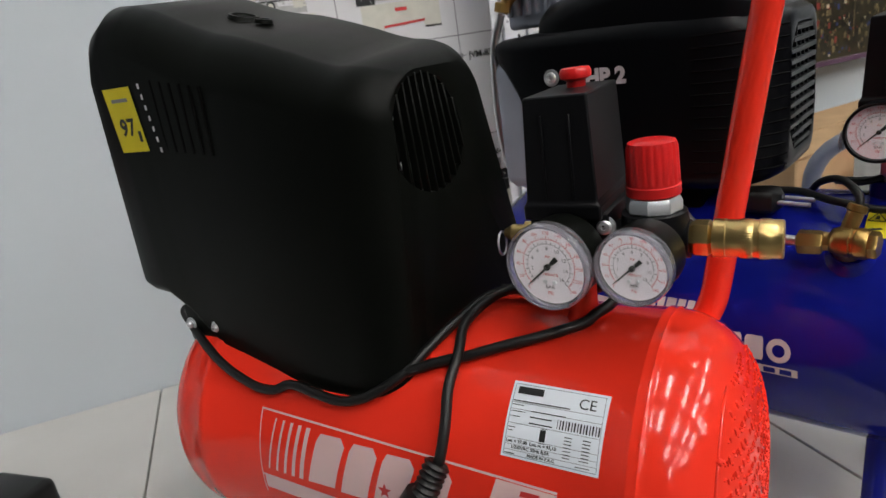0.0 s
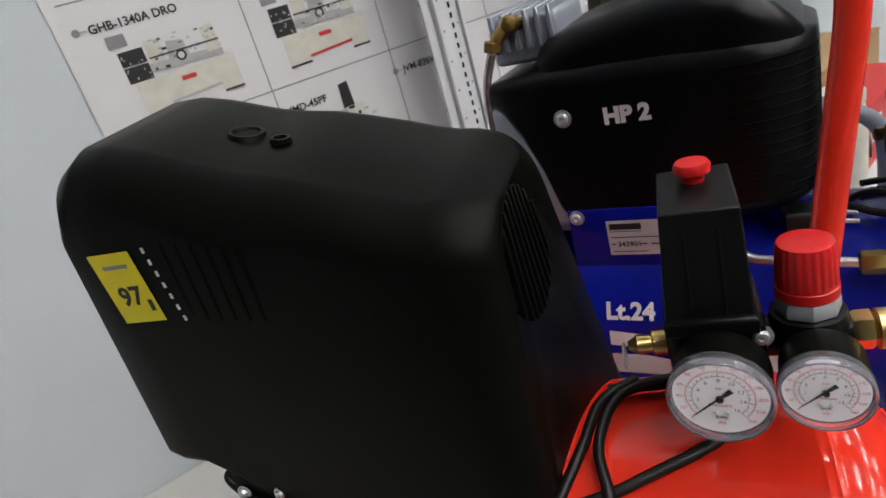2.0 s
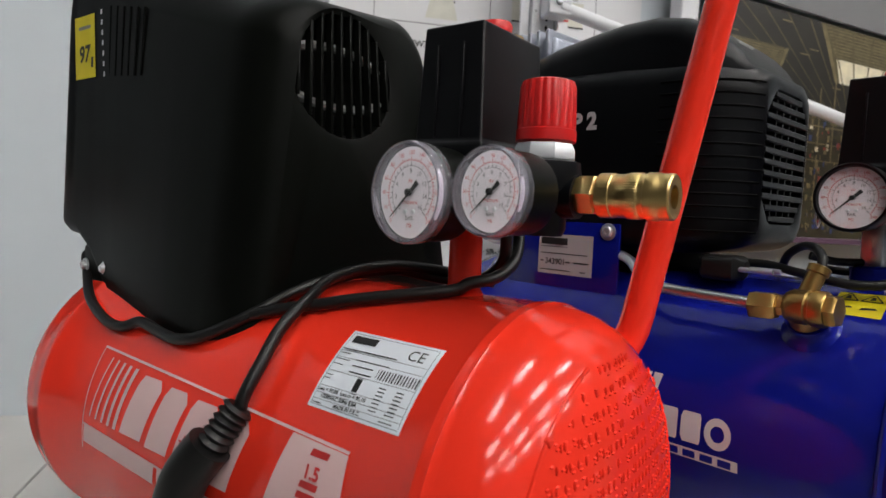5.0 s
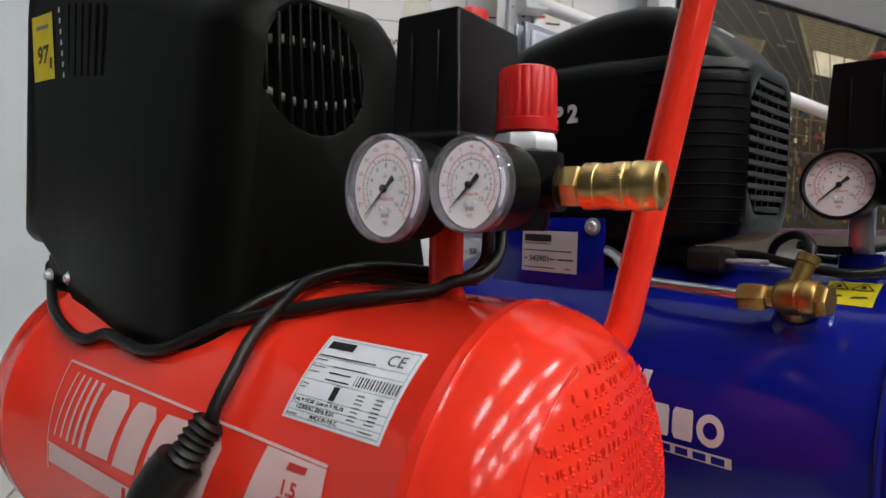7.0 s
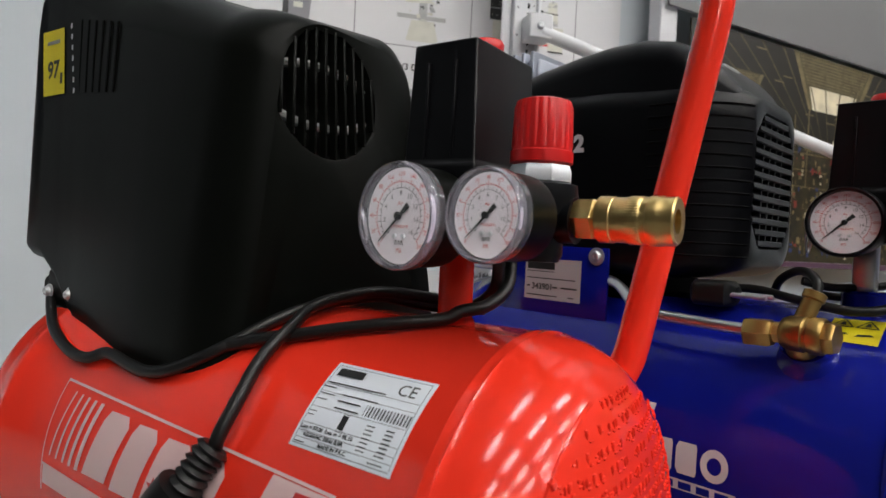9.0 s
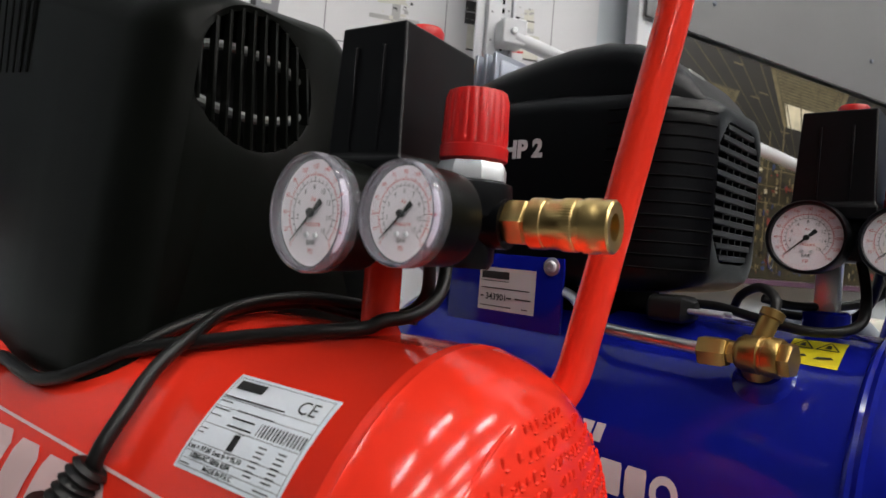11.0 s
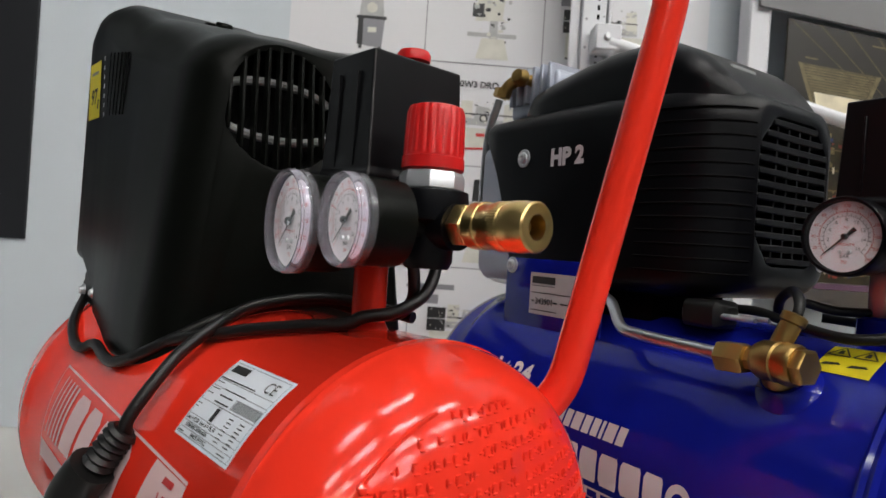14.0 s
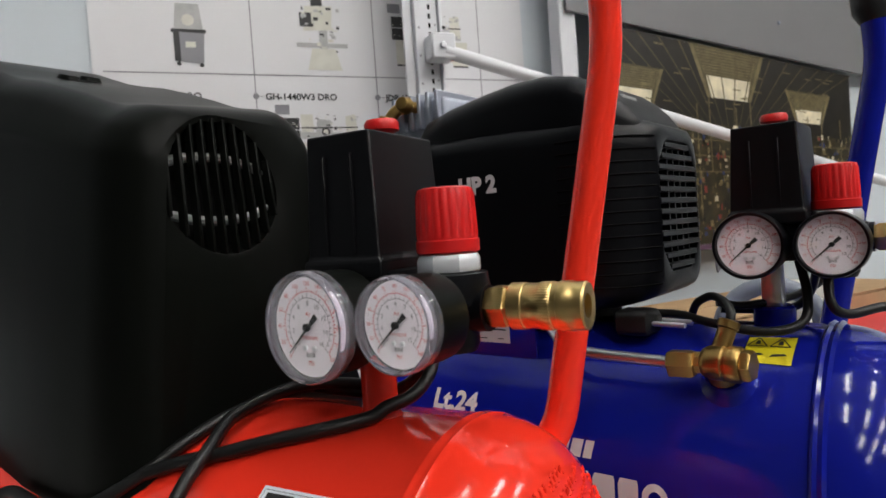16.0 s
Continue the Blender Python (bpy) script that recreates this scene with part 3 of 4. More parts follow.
def pressure_switch(parent, u0, u1, n0, n1, z0, z1):
    s = part("pressure_switch", loft([[Vector((x, y, z)) for x, y, z in q] for q in (
        [(u0 - 0.003, n0 - 0.002, z0), (u1 + 0.003, n0 - 0.002, z0), (u1 + 0.003, n1 + 0.002, z0), (u0 - 0.003, n1 + 0.002, z0)],
        [(u0 - 0.003, n0 - 0.002, z0 + 0.010), (u1 + 0.003, n0 - 0.002, z0 + 0.010), (u1 + 0.003, n1 + 0.002, z0 + 0.010), (u0 - 0.003, n1 + 0.002, z0 + 0.010)],
        [(u0 - 0.001, n0, z0 + 0.012), (u1 + 0.001, n0, z0 + 0.012), (u1 + 0.001, n1, z0 + 0.012), (u0 - 0.001, n1, z0 + 0.012)],
        [(u0 + 0.002, n0 + 0.002, z1), (u1 - 0.002, n0 + 0.002, z1), (u1 - 0.002, n1 - 0.002, z1), (u0 + 0.002, n1 - 0.002, z1)])]), SWITCH, parent, "tall black plastic pressure switch cover", smooth=True)
    bev = s.modifiers.new("edge", "BEVEL")
    bev.width, bev.segments, bev.limit_method = 0.002, 3, "ANGLE"
    for k in (0.3, 0.7):
        x = u0 + (u1 - u0) * k
        part("rib", box(x - 0.0006, x + 0.0006, n0 - 0.0006, n0 + 0.002, z0 + 0.014, z1 - 0.012, 0.0002, 1), SWITCH, s)
    c = ((u0 + u1) / 2, (n0 + n1) / 2 + 0.012, z1 - 0.001)
    part("button", lathe([(0.0065, 0), (0.0065, 0.005), (0.0105, 0.007), (0.011, 0.011), (0.0095, 0.0135), (0.0, 0.014)], frame_to(c, (0, 0, 1)), 28), KNOB, s, "red plastic pull button")
    return s


def regulator(parent, u, n, z):
    """Black body, zinc nut and fluted red knob."""
    body = part("regulator_body", lathe([(0.012, -0.030), (0.014, -0.026), (0.014, -0.008), (0.0205, -0.004), (0.0215, 0.004), (0.0205, 0.012), (0.019, 0.0125)], frame_to((u, n, z), (0, 0, 1)), 40), BLACK_B, parent, "glossy black regulator body")
    part("nut", lathe([(0.0170, 0.0125), (0.0180, 0.0135), (0.0180, 0.0195), (0.0165, 0.0225)], frame_to((u, n, z), (0, 0, 1)), 8), ZINC, body, "bright zinc ring nut")
    k = part("knob", lathe([(0.0158, 0.023), (0.0172, 0.024), (0.0172, 0.030), (0.0165, 0.0305), (0.0165, 0.032), (0.0168, 0.033), (0.0160, 0.054), (0.0148, 0.0575), (0.012, 0.0585), (0.0, 0.0585)], frame_to((u, n, z), (0, 0, 1)), 132, flutes=22, depth=0.0009, flute_from=5, flute_to=6), KNOB, body, "fluted red plastic knob")
    return body


def coupler(parent, u, n, z, length=0.055):
    q = length / 0.055
    m = frame_to((u, n, z), (1, 0, 0))
    c = part("quick_coupler", lathe([(0.008, -0.006), (0.0105, 0.0), (0.0118, 0.002), (0.0118, 0.010), (0.0098, 0.012), (0.0098, 0.014)], m, 6), BRASS, parent, "brass quick coupler with a knurled sleeve")
    part("sleeve", lathe([(0.0100, 0.013 * q), (0.0122, 0.0135 * q), (0.0122, 0.021 * q), (0.0117, 0.0215 * q), (0.0117, 0.029 * q), (0.0124, 0.030 * q), (0.0124, 0.037 * q), (0.0119, 0.0375 * q), (0.0119, 0.0405 * q), (0.0126, 0.041 * q), (0.0126, 0.047 * q), (0.0121, 0.048 * q), (0.0121, 0.054 * q), (0.0112, 0.055 * q), (0.0062, 0.0545 * q), (0.006, 0.036 * q), (0.0, 0.036 * q)], m, 160, flutes=52, depth=0.0003, flute_from=5, flute_to=6), BRASS, c)
    part("valve_pin", lathe([(0.0035, 0.036 * q), (0.0035, 0.047 * q), (0.002, 0.049 * q), (0, 0.049 * q)], m, 16), BRASS_OLD, c)
    return c


def screw(parent, p, d, r=0.006):
    s = part("screw", lathe([(r * 1.5, 0), (r * 1.5, 0.0012), (r, 0.0014), (r, 0.003), (r * 0.75, 0.0045), (r * 0.35, 0.0048), (r * 0.3, 0.003), (0, 0.003)], frame_to(p, d), 16), ZINC, parent, "zinc screw head with washer")
    return s


def hole_ring(rings_last, u, cn, cz, shape):
    """The rim of an opening in the end face, as many points as the outline before it."""
    count = len(rings_last)
    turns = [2 * math.pi * k / count for k in range(count)]
    return [Vector((u, cn + shape(a) * math.cos(a), cz + shape(a) * math.sin(a))) for a in turns]


# ---- the red compressor ----
red = thing("air_compressor", "red air compressor with black motor cover and two gauges", "air compressor", pose(0.059, 0.35, 0, 0, 0, -49.6), "compressors on the deck")
tank = Drum(0.056, 0.206, 0.120, -0.398, 0.121, 0.064, 0.056)
tank_r = part("tank", tank.body(), RED, red, "glossy red enamelled steel tank")

# moulded motor cover
rings = []
for u, n0, n1, z0, z1, r, lean in (
    (-0.4131, 0.012, 0.113, 0.356, 0.5350, 0.0220, 0.010), (-0.4149, 0.000, 0.131, 0.348, 0.5517, 0.0275, 0.012), (-0.4096, -0.009, 0.141, 0.344, 0.5725, 0.0303, 0.012), (-0.3955, -0.013, 0.146, 0.342, 0.5935, 0.0319, 0.012),
    (-0.3778, -0.014, 0.149, 0.340, 0.6037, 0.0330, 0.012), (-0.3548, -0.014, 0.149, 0.322, 0.6026, 0.0330, 0.012), (-0.3309, -0.014, 0.149, 0.300, 0.5958, 0.0330, 0.012), (-0.3106, -0.014, 0.149, 0.282, 0.5879, 0.0330, 0.012),
    (-0.2900, -0.014, 0.149, 0.274, 0.5802, 0.0330, 0.012), (-0.2680, -0.014, 0.149, 0.274, 0.5741, 0.0319, 0.012), (-0.2450, -0.014, 0.149, 0.274, 0.5691, 0.0308, 0.012), (-0.2200, -0.014, 0.149, 0.274, 0.5610, 0.0303, 0.012),
    (-0.1900, -0.014, 0.149, 0.274, 0.5505, 0.0303, 0.012), (-0.1700, -0.014, 0.149, 0.274, 0.5425, 0.0300, 0.012)):
    rings.append(ring(u, n0, n1, z0, z1, r, 64, lean, 0.012))
for k in range(10):
    a = math.pi / 2 * k / 10
    u, e = -0.1520 + 0.0460 * math.sin(a), 1 - math.cos(a)
    rings.append(ring(u, -0.014 + 0.023 * e, 0.149 - 0.022 * e, 0.274, 0.5370 - 0.0060 * k / 10 - 0.0190 * e, 0.0300, 64, 0.012, 0.012))
GN, GZ, GR = 0.046, 0.470, 0.0440


def flare(n, z):
    """How far the fan end leans out towards its foot, more so at the back."""
    return 0.027 * max(0.0, min(1.0, n / 0.11)) * max(0.0, min(1.25, (0.515 - z) / 0.185))


for row in rings:
    for v in row:
        # the foot flares out over the tank
        low = max(0.0, min(1.0, (0.45 - v.z) / 0.16))
        if v.y < 0.06:
            v.y -= 0.021 * low * max(0.0, min(1.0, (v.x + 0.34) / 0.14))
        v.x += flare(v.y, v.z) * max(0.0, min(1.0, (v.x + 0.24) / 0.09))
        v.x -= 0.010 * max(0.0, min(1.0, (0.52 - v.z) / 0.16)) * max(0.0, min(1.0, (-0.36 - v.x) / 0.04))
        fall = max(0.0, min(1.0, (0.065 - v.y) / 0.08)) ** 1.4 * max(0.0, min(1.0, (v.z - 0.42) / 0.12))
        v.z -= 0.022 * fall * max(0.25, min(1.0, (v.x + 0.45) / 0.18))
rings.append(hole_ring(rings[-1], -0.1058, GN, GZ, lambda a: GR * 1.05))
rings.append(hole_ring(rings[-1], -0.1065, GN, GZ, lambda a: GR))
rings.append(hole_ring(rings[-1], -0.134, GN, GZ, lambda a: GR))
for row in rings[-3:]:
    for v in row:
        v.x += flare(v.y, v.z) - 0.0026 * max(0.0, (0.018 - v.y) / 0.014)
cover = part("motor_cover", loft(rings), BLACK, red, "black moulded plastic motor cover")


def leaning(bm):
    for v in bm.verts:
        v.co.x += flare(v.co.y, v.co.z) - 0.0026 * max(0.0, (0.018 - v.co.y) / 0.014)
    return bm


# no fan part: a near-black sheet paints the shade behind the slats
part("painted_shade", leaning(box(-0.1325, -0.132, GN - 0.043, GN + 0.043, GZ - 0.043, GZ + 0.043)), DARK, cover)
for k in range(10):
    n = GN - GR + 2 * GR * (k + 0.5) / 10
    h = math.sqrt(max(0.0, GR**2 - (n - GN) ** 2))
    part("slat", leaning(box(-0.111, -0.1050, n - 0.0012, n + 0.0012, GZ - h, GZ + h, 0.0005, 1)), BLACK, cover)
for s, z in ((1, GZ + 0.008), (-1, GZ - 0.010)):
    pts = [(-0.1165, GN + 0.042 * math.cos(a), z + s * 0.012 * math.sin(a)) for a in (math.pi * (0.06 + 0.88 * i / 12) for i in range(13))]
    part("fan_guard_wire", leaning(tube(pts, 0.0032, 8, smooth=0)), GUARD, cover, "pale grey fan guard hoop behind the slats")
slot = bmesh.new()
for k in range(6):
    u = -0.322 + 0.0112 * k
    box(u - 0.0011, u + 0.0011, -0.0144, -0.0135, 0.478 - 0.001 * k, 0.536 - 0.002 * k, bm=slot)
for v in slot.verts:
    v.co.y -= 0.021 * (v.co.x + 0.34) / 0.14 * (0.545 - v.co.z) / 0.25
part("side_vent", slot, DARK, cover, "row of upright dark vent slots", smooth=False)
# light coming through the vent holes, painted as small white patches
lit = bmesh.new()
for k in range(7):
    sheet(rect(-0.3306 - 0.0012 * k, -0.3280 - 0.0012 * k, 0.478 + 0.0088 * k, 0.4822 + 0.0088 * k), 0.0156, Matrix(), lit)
part("vent_light_dots", lit, WHITE_INK, cover, smooth=False)
tag = part("price_sticker", sheet([(-0.346, 0.4795), (-0.383, 0.4795), (-0.387, 0.534), (-0.350, 0.534)], 0.0150, Matrix()), YELLOW, cover, "yellow paper price sticker", smooth=False)
write("price", "97", 0.020, pose(-0.376, -0.0153, 0.494, 90, 0, 0), BLACK_INK, tag, bold=0.0006)
part("price_small", sheet(rect(-0.354, -0.350, 0.488, 0.497), 0.0153, Matrix()), BLACK_INK, tag, smooth=False)
part("price_line", sheet(rect(-0.378, -0.356, 0.522, 0.525), 0.0153, Matrix()), GREY_INK, tag, smooth=False)
# bolt recesses on top
part("lifting_recess", lathe([(0.015, -0.004), (0.0125, 0.0002), (0.0105, 0.0002), (0.008, -0.003), (0.0, -0.004)], frame_to((-0.288, 0.070, 0.5776), (0.32, 0, 1)), 24), BLACK, cover)
part("lifting_recess", lathe([(0.008, -0.003), (0.007, 0.0002), (0.005, 0.0002), (0.004, -0.003), (0.0, -0.003)], frame_to((-0.258, 0.062, 0.5704), (0.23, 0, 1)), 20), BLACK, cover)
foot = part("cover_bracket", box(-0.367, -0.300, -0.0135, 0.03, 0.296, 0.334, 0.003, 2), BLACK, red)
for u in (-0.358, -0.323):
    screw(foot, (u, -0.0150, 0.316), (0, -1, 0), 0.0040)

# post, manifold and fittings on the tank
part("riser", lathe([(0.018, 0.0), (0.0135, 0.004), (0.0105, 0.010), (0.0105, 0.066), (0.009, 0.068)], frame_to((0.0, 0.056, 0.320), (0, 0, 1)), 32), RED, red, "red enamelled riser pipe")
mani = part("manifold", box(-0.026, 0.030, 0.033, 0.098, 0.372, 0.412, 0.004, 2), BLACK_B, red, "black pressure manifold")
part("arm", tube([(-0.02, 0.054, 0.389), (0.076, 0.054, 0.389)], 0.0125, 24, smooth=0), BLACK_B, mani)
pressure_switch(red, -0.024, 0.023, 0.031, 0.103, 0.408, 0.489)
regulator(red, 0.054, 0.053, 0.396)
gauge(red, -0.001, -0.003, 0.387, 0.0290, 222, "clear", 16, -8)
gauge(red, 0.0520, -0.002, 0.3885, 0.0238, 222, "clear", 12, -8)
coupler(red, 0.077, 0.054, 0.390, 0.052)
relief = part("safety_valve", lathe([(0.006, 0.0), (0.0085, 0.002), (0.0085, 0.010), (0.006, 0.011), (0.0065, 0.020), (0.005, 0.022), (0.003, 0.026), (0, 0.026)], frame_to((-0.026, 0.05, 0.392), (-1, -0.1, 0)), 20), BRASS, red, "small orange-brass safety valve")
part("pull_ring", tube([(-0.055, 0.047 + 0.007 * math.cos(k * 0.5236), 0.384 + 0.009 * math.sin(k * 0.5236)) for k in range(13)], 0.0008, 6, smooth=0), ZINC, relief)
screw(red, (0.026, 0.036, 0.402), (0.1, -1, 0.1), 0.005)

# handle: one bent tube from the tank's back to above
grip = bend([(0.024, 0.120, 0.246), (0.072, 0.158, 0.284), (0.1125, 0.1955, 0.550), (0.1115, 0.1975, 0.625), (0.070, 0.230, 0.680)], 0.026)
part("handle", tube(grip, 0.0112, 24, smooth=0), RED, red, "red enamelled tube handle")
# feet and drain
for u in (-0.35, -0.01):
    for s in (-1, 1):
        part("leg", tube([(u, 0.055 + s * 0.062, 0.112), (u, 0.055 + s * 0.085, 0.012)], 0.010, 12, smooth=0), RED, red)
        part("rubber_foot", lathe([(0.017, 0.0), (0.018, 0.004), (0.015, 0.014), (0.011, 0.018)], frame_to((u, 0.055 + s * 0.086, 0.0), (0, 0, 1)), 20), RUBBER, red)
part("drain_boss", lathe([(0.020, 0), (0.019, 0.012), (0.012, 0.016), (0.012, 0.026), (0, 0.026)], frame_to((0.088, 0.055, 0.150), (0.8, 0, -0.35)), 24), RED, red)

# plate, prints and cast lettering on the tank
plate = part("rating_plate", tank.patch([(-0.0285, 32), (0.037, 31.5), (0.038, 55.5), (-0.0285, 56)], 0.0005), LABEL, red, "silver-white paper rating plate")
ink_bm = bmesh.new()
for u0, u1, a0, a1 in ((-0.024, -0.006, 51.8, 54.2), (-0.026, 0.0135, 49.3, 50.2), (-0.026, -0.018, 48.0, 48.7), (-0.012, 0.012, 46.6, 47.4), (-0.026, -0.016, 46.0, 46.6), (-0.012, 0.003, 44.8, 45.8),
                       (-0.012, 0.004, 42.9, 43.9), (-0.026, -0.019, 44.4, 45.0), (-0.026, -0.021, 41.0, 41.6), (-0.026, -0.022, 40.0, 40.6), 
                       (0.013, 0.018, 34.9, 35.6), (0.024, 0.030, 34.9, 35.6), (-0.026, -0.019, 33.1, 33.9), (0.022, 0.031, 33.1, 33.8), (-0.0035, 0.0005, 38.2, 41.8), (-0.003, 0.0015, 42.0, 42.4), (-0.0035, 0.001, 37.6, 38.0)):
    fat = a0 + (a1 - a0) * (1.0 if a1 - a0 > 2 else 0.36)
    tank.patch([(u0, a0), (u1, a0), (u1, fat), (u0, fat)], 0.0009, ink_bm, 2)
for k in range(22):
    u = 0.007 + 0.0013 * k + 0.0004 * ((k * 7) % 3)
    tank.patch([(u, 42.8), (u + 0.0004 + 0.0003 * (k % 3), 42.8), (u + 0.0004 + 0.0003 * (k % 3), 45.6), (u, 45.6)], 0.0009, ink_bm, 1)
for k in range(6):
    tank.patch([(0.013, 35.8 + k), (0.018, 35.8 + k), (0.018, 36.05 + k), (0.013, 36.05 + k)], 0.0009, ink_bm, 1)
    tank.patch([(0.025, 35.8 + k), (0.030, 35.8 + k), (0.030, 36.1 + k), (0.025, 36.1 + k)], 0.0009, ink_bm, 1)
part("print", ink_bm, BLACK_INK, plate, smooth=False)
rule_bm = bmesh.new()
for a in (48.9, 46.9 - 0.2, 42.3, 37.9, 36.0 - 0.1, 34.2):
    tank.patch([(-0.0265, a), (0.035, a - 0.2), (0.035, a - 0.05), (-0.0265, a + 0.15)], 0.0008, rule_bm, 3)
for a0, a1 in ((54.9, 55.1), (32.7, 32.9)):
    tank.patch([(-0.0268, a0), (0.0355, a0 - 0.4), (0.0355, a1 - 0.4), (-0.0268, a1)], 0.0008, rule_bm, 3)
for u in (-0.0268, 0.0352):
    tank.patch([(u, 32.8), (u + 0.0004, 32.8), (u + 0.0004, 54.8), (u, 54.8)], 0.0008, rule_bm, 3)
tagged(part("rule_grid", rule_bm, GREY_INK, plate, smooth=False), kind="stuff")
ce = lettering("CE", 0.0098)
ce.transform(Matrix.Translation((0.0185, radians(50.0) * tank.r, 0)))
part("conformity_mark", tank.wrap(ce, 0.0009), BLACK_INK, plate, smooth=False)

for text, size, u, th in (("Lwa = 97,00  Lwa m = 95,10", 0.0030, -0.026, 36.5), ("1/230VAC 50Hz 8,0A", 0.0030, -0.022, 34.75), ("MADE IN P.R.C.", 0.0028, -0.010, 33.0)):
    words = lettering(text, size, 0.0001)
    words.transform(Matrix.Translation((u, radians(th) * tank.r, 0)))
    part("rating_line", tank.wrap(words, 0.0010, cuts=1), BLACK_INK, plate, smooth=False)

crest = part("tank_print", tank.patch([(-0.2465, 30.2), (0.012, 24.8), (0.012, 24.0), (-0.2465, 29.4)], 0.0005, cuts=5), PINK_INK, red, "white printed line frame and emblem blocks", smooth=False)
frame_bm = tank.patch([(-0.2475, 30.2), (-0.2465, 30.2), (-0.2485, -6), (-0.2495, -6)], 0.0005, cuts=5)
tank.patch([(-0.249, 3.2), (-0.075, -0.8), (-0.075, -1.6), (-0.249, 2.4)], 0.0005, frame_bm, 4)
tank.patch([(-0.246, 3.0), (-0.150, 0.8), (-0.152, -5.5), (-0.247, -3.5)], 0.0006, frame_bm, 4)
tank.patch([(-0.146, 0.7), (-0.06, -1.3), (-0.06, -7.5), (-0.147, -5.7)], 0.0006, frame_bm, 4)
part("frame_line", frame_bm, PINK_INK, crest, smooth=False)
bars = bmesh.new()
for k, w in enumerate((0.0016, 0.0022, 0.0028, 0.0034, 0.0042)):
    u = -0.240 + 0.0085 * k
    tank.patch([(u, 6.0 - 0.15 * k), (u + w, 6.0 - 0.15 * k), (u + w + 0.009, 27.0 - 0.2 * k), (u + 0.009, 27.0 - 0.2 * k)], 0.0006, bars, 4)
part("stripes", bars, PINK_INK, crest, smooth=False)
for u, w in ((-0.196, 0.030), (-0.163, 0.028), (-0.132, 0.030), (-0.099, 0.028)):
    hi, lo = 25.2 + (-0.196 - u) * 22, 5.5 + (-0.196 - u) * 22
    block = tank.patch([(u, lo), (u + w * 0.9, lo), (u + w + 0.008, hi - 3), (u + w + 0.004, hi), (u + 0.014, hi), (u + 0.010, hi - 3)], 0.0006, cuts=4)
    part("emblem_block", block, PINK_INK, crest, smooth=False)
star = [(-0.120 + (0.0062 if k % 2 == 0 else 0.0026) * math.sin(k * math.pi / 5), 10.5 + math.degrees((0.0062 if k % 2 == 0 else 0.0026) * math.cos(k * math.pi / 5) / tank.r)) for k in range(10)]
part("star", tank.patch(star, 0.0010), RED_INK, crest, smooth=False)
panel = part("print_panel", tank.patch([(-0.030, 24.6), (0.012, 23.8), (0.018, -8), (-0.050, -8)], 0.0006, cuts=5), PINK_INK, red, "white printed panel with a red mark", smooth=False)
mark = bmesh.new()
for k in (0, 3, 4, 5, 6, 7, 8):
    a = 21.0 - 2.6 * k
    tank.patch([(-0.013 - 0.001 * k, a), (0.000 - 0.001 * k, a), (0.001 - 0.001 * k, a + 1.7), (-0.012 - 0.001 * k, a + 1.7)], 0.0010, mark, 2)
size_mark = lettering("1.5", 0.0095, 0.0003)
size_mark.transform(Matrix.Translation((-0.0145, radians(15.6) * tank.r, 0)))
part("size_mark", tank.wrap(size_mark, 0.0010), RED_INK, panel, smooth=False)
part("mark", mark, RED_INK, panel, smooth=False)
def nose(b, h):
    """The dome's surface at b across and h up from its axis."""
    q = min(1.0, math.hypot(b, h) / tank.r) ** (1 / tank.FULL)
    return Vector((tank.u1 - tank.dome * (1 - math.sqrt(max(0.0, 1 - q * q))), tank.n + b, tank.z + h))


LIP = (0.0, -0.001, 0.100, 0.101)
ball = bmesh.new()
bmesh.ops.create_icosphere(ball, subdivisions=1, radius=1.0)
BALL_V, BALL_F = [v.co.copy() for v in ball.verts], [[v.index for v in f.verts] for f in ball.faces]
ball.free()
drop_v, drop_f = [], []


def drop(b, h, wb, wh, tall):
    """A raised drop of metal on the dome."""
    c, first = nose(b, h), len(drop_v)
    drop_v.extend((c.x + tall * v.x, c.y + wb * v.y, c.z + wh * v.z) for v in BALL_V)
    drop_f.extend([first + k for k in f] for f in BALL_F)


drop(-0.072, 0.068, 0.003, 0.003, 0.0026)
rnd = random.Random(11)
for row in range(24):
    b = -0.100
    while b < 0.095:
        b += 0.0052 if rnd.random() < 0.88 else 0.0100
        h = 0.094 - 0.0084 * row + 0.06 * b
        if math.hypot((b - LIP[0]) / (LIP[2] - 0.006), (h - LIP[1]) / (LIP[3] - 0.004)) > 1 or math.hypot(b, h) > 0.104:
            continue
        drop(b + rnd.choice((-0.0015, 0.0015)), h, 0.0009, 0.0028, 0.0010)
        for dz in rnd.sample((-0.0022, 0.0, 0.0022), rnd.choice((1, 2, 2))):
            drop(b, h + dz, 0.0020, 0.0009, 0.0010)
cast = tube([nose(LIP[0] + LIP[2] * math.cos(a), LIP[1] + LIP[3] * math.sin(a)) for a in (math.pi * (0.60 + 0.48 * k / 40) for k in range(41))], 0.0011, 8, smooth=0)
drops = bpy.data.meshes.new("drops")
drops.from_pydata(drop_v, [], drop_f)
cast.from_mesh(drops)
bpy.data.meshes.remove(drops)
part("cast_lettering", cast, RED, tank_r, "raised cast lettering under the enamel")

# power cable and plug
def on(d, u, th, off=0.0055):
    return tuple(d.at(u, th, off))


def over(*rows):
    return [on(tank, u, th) for u, th in rows]


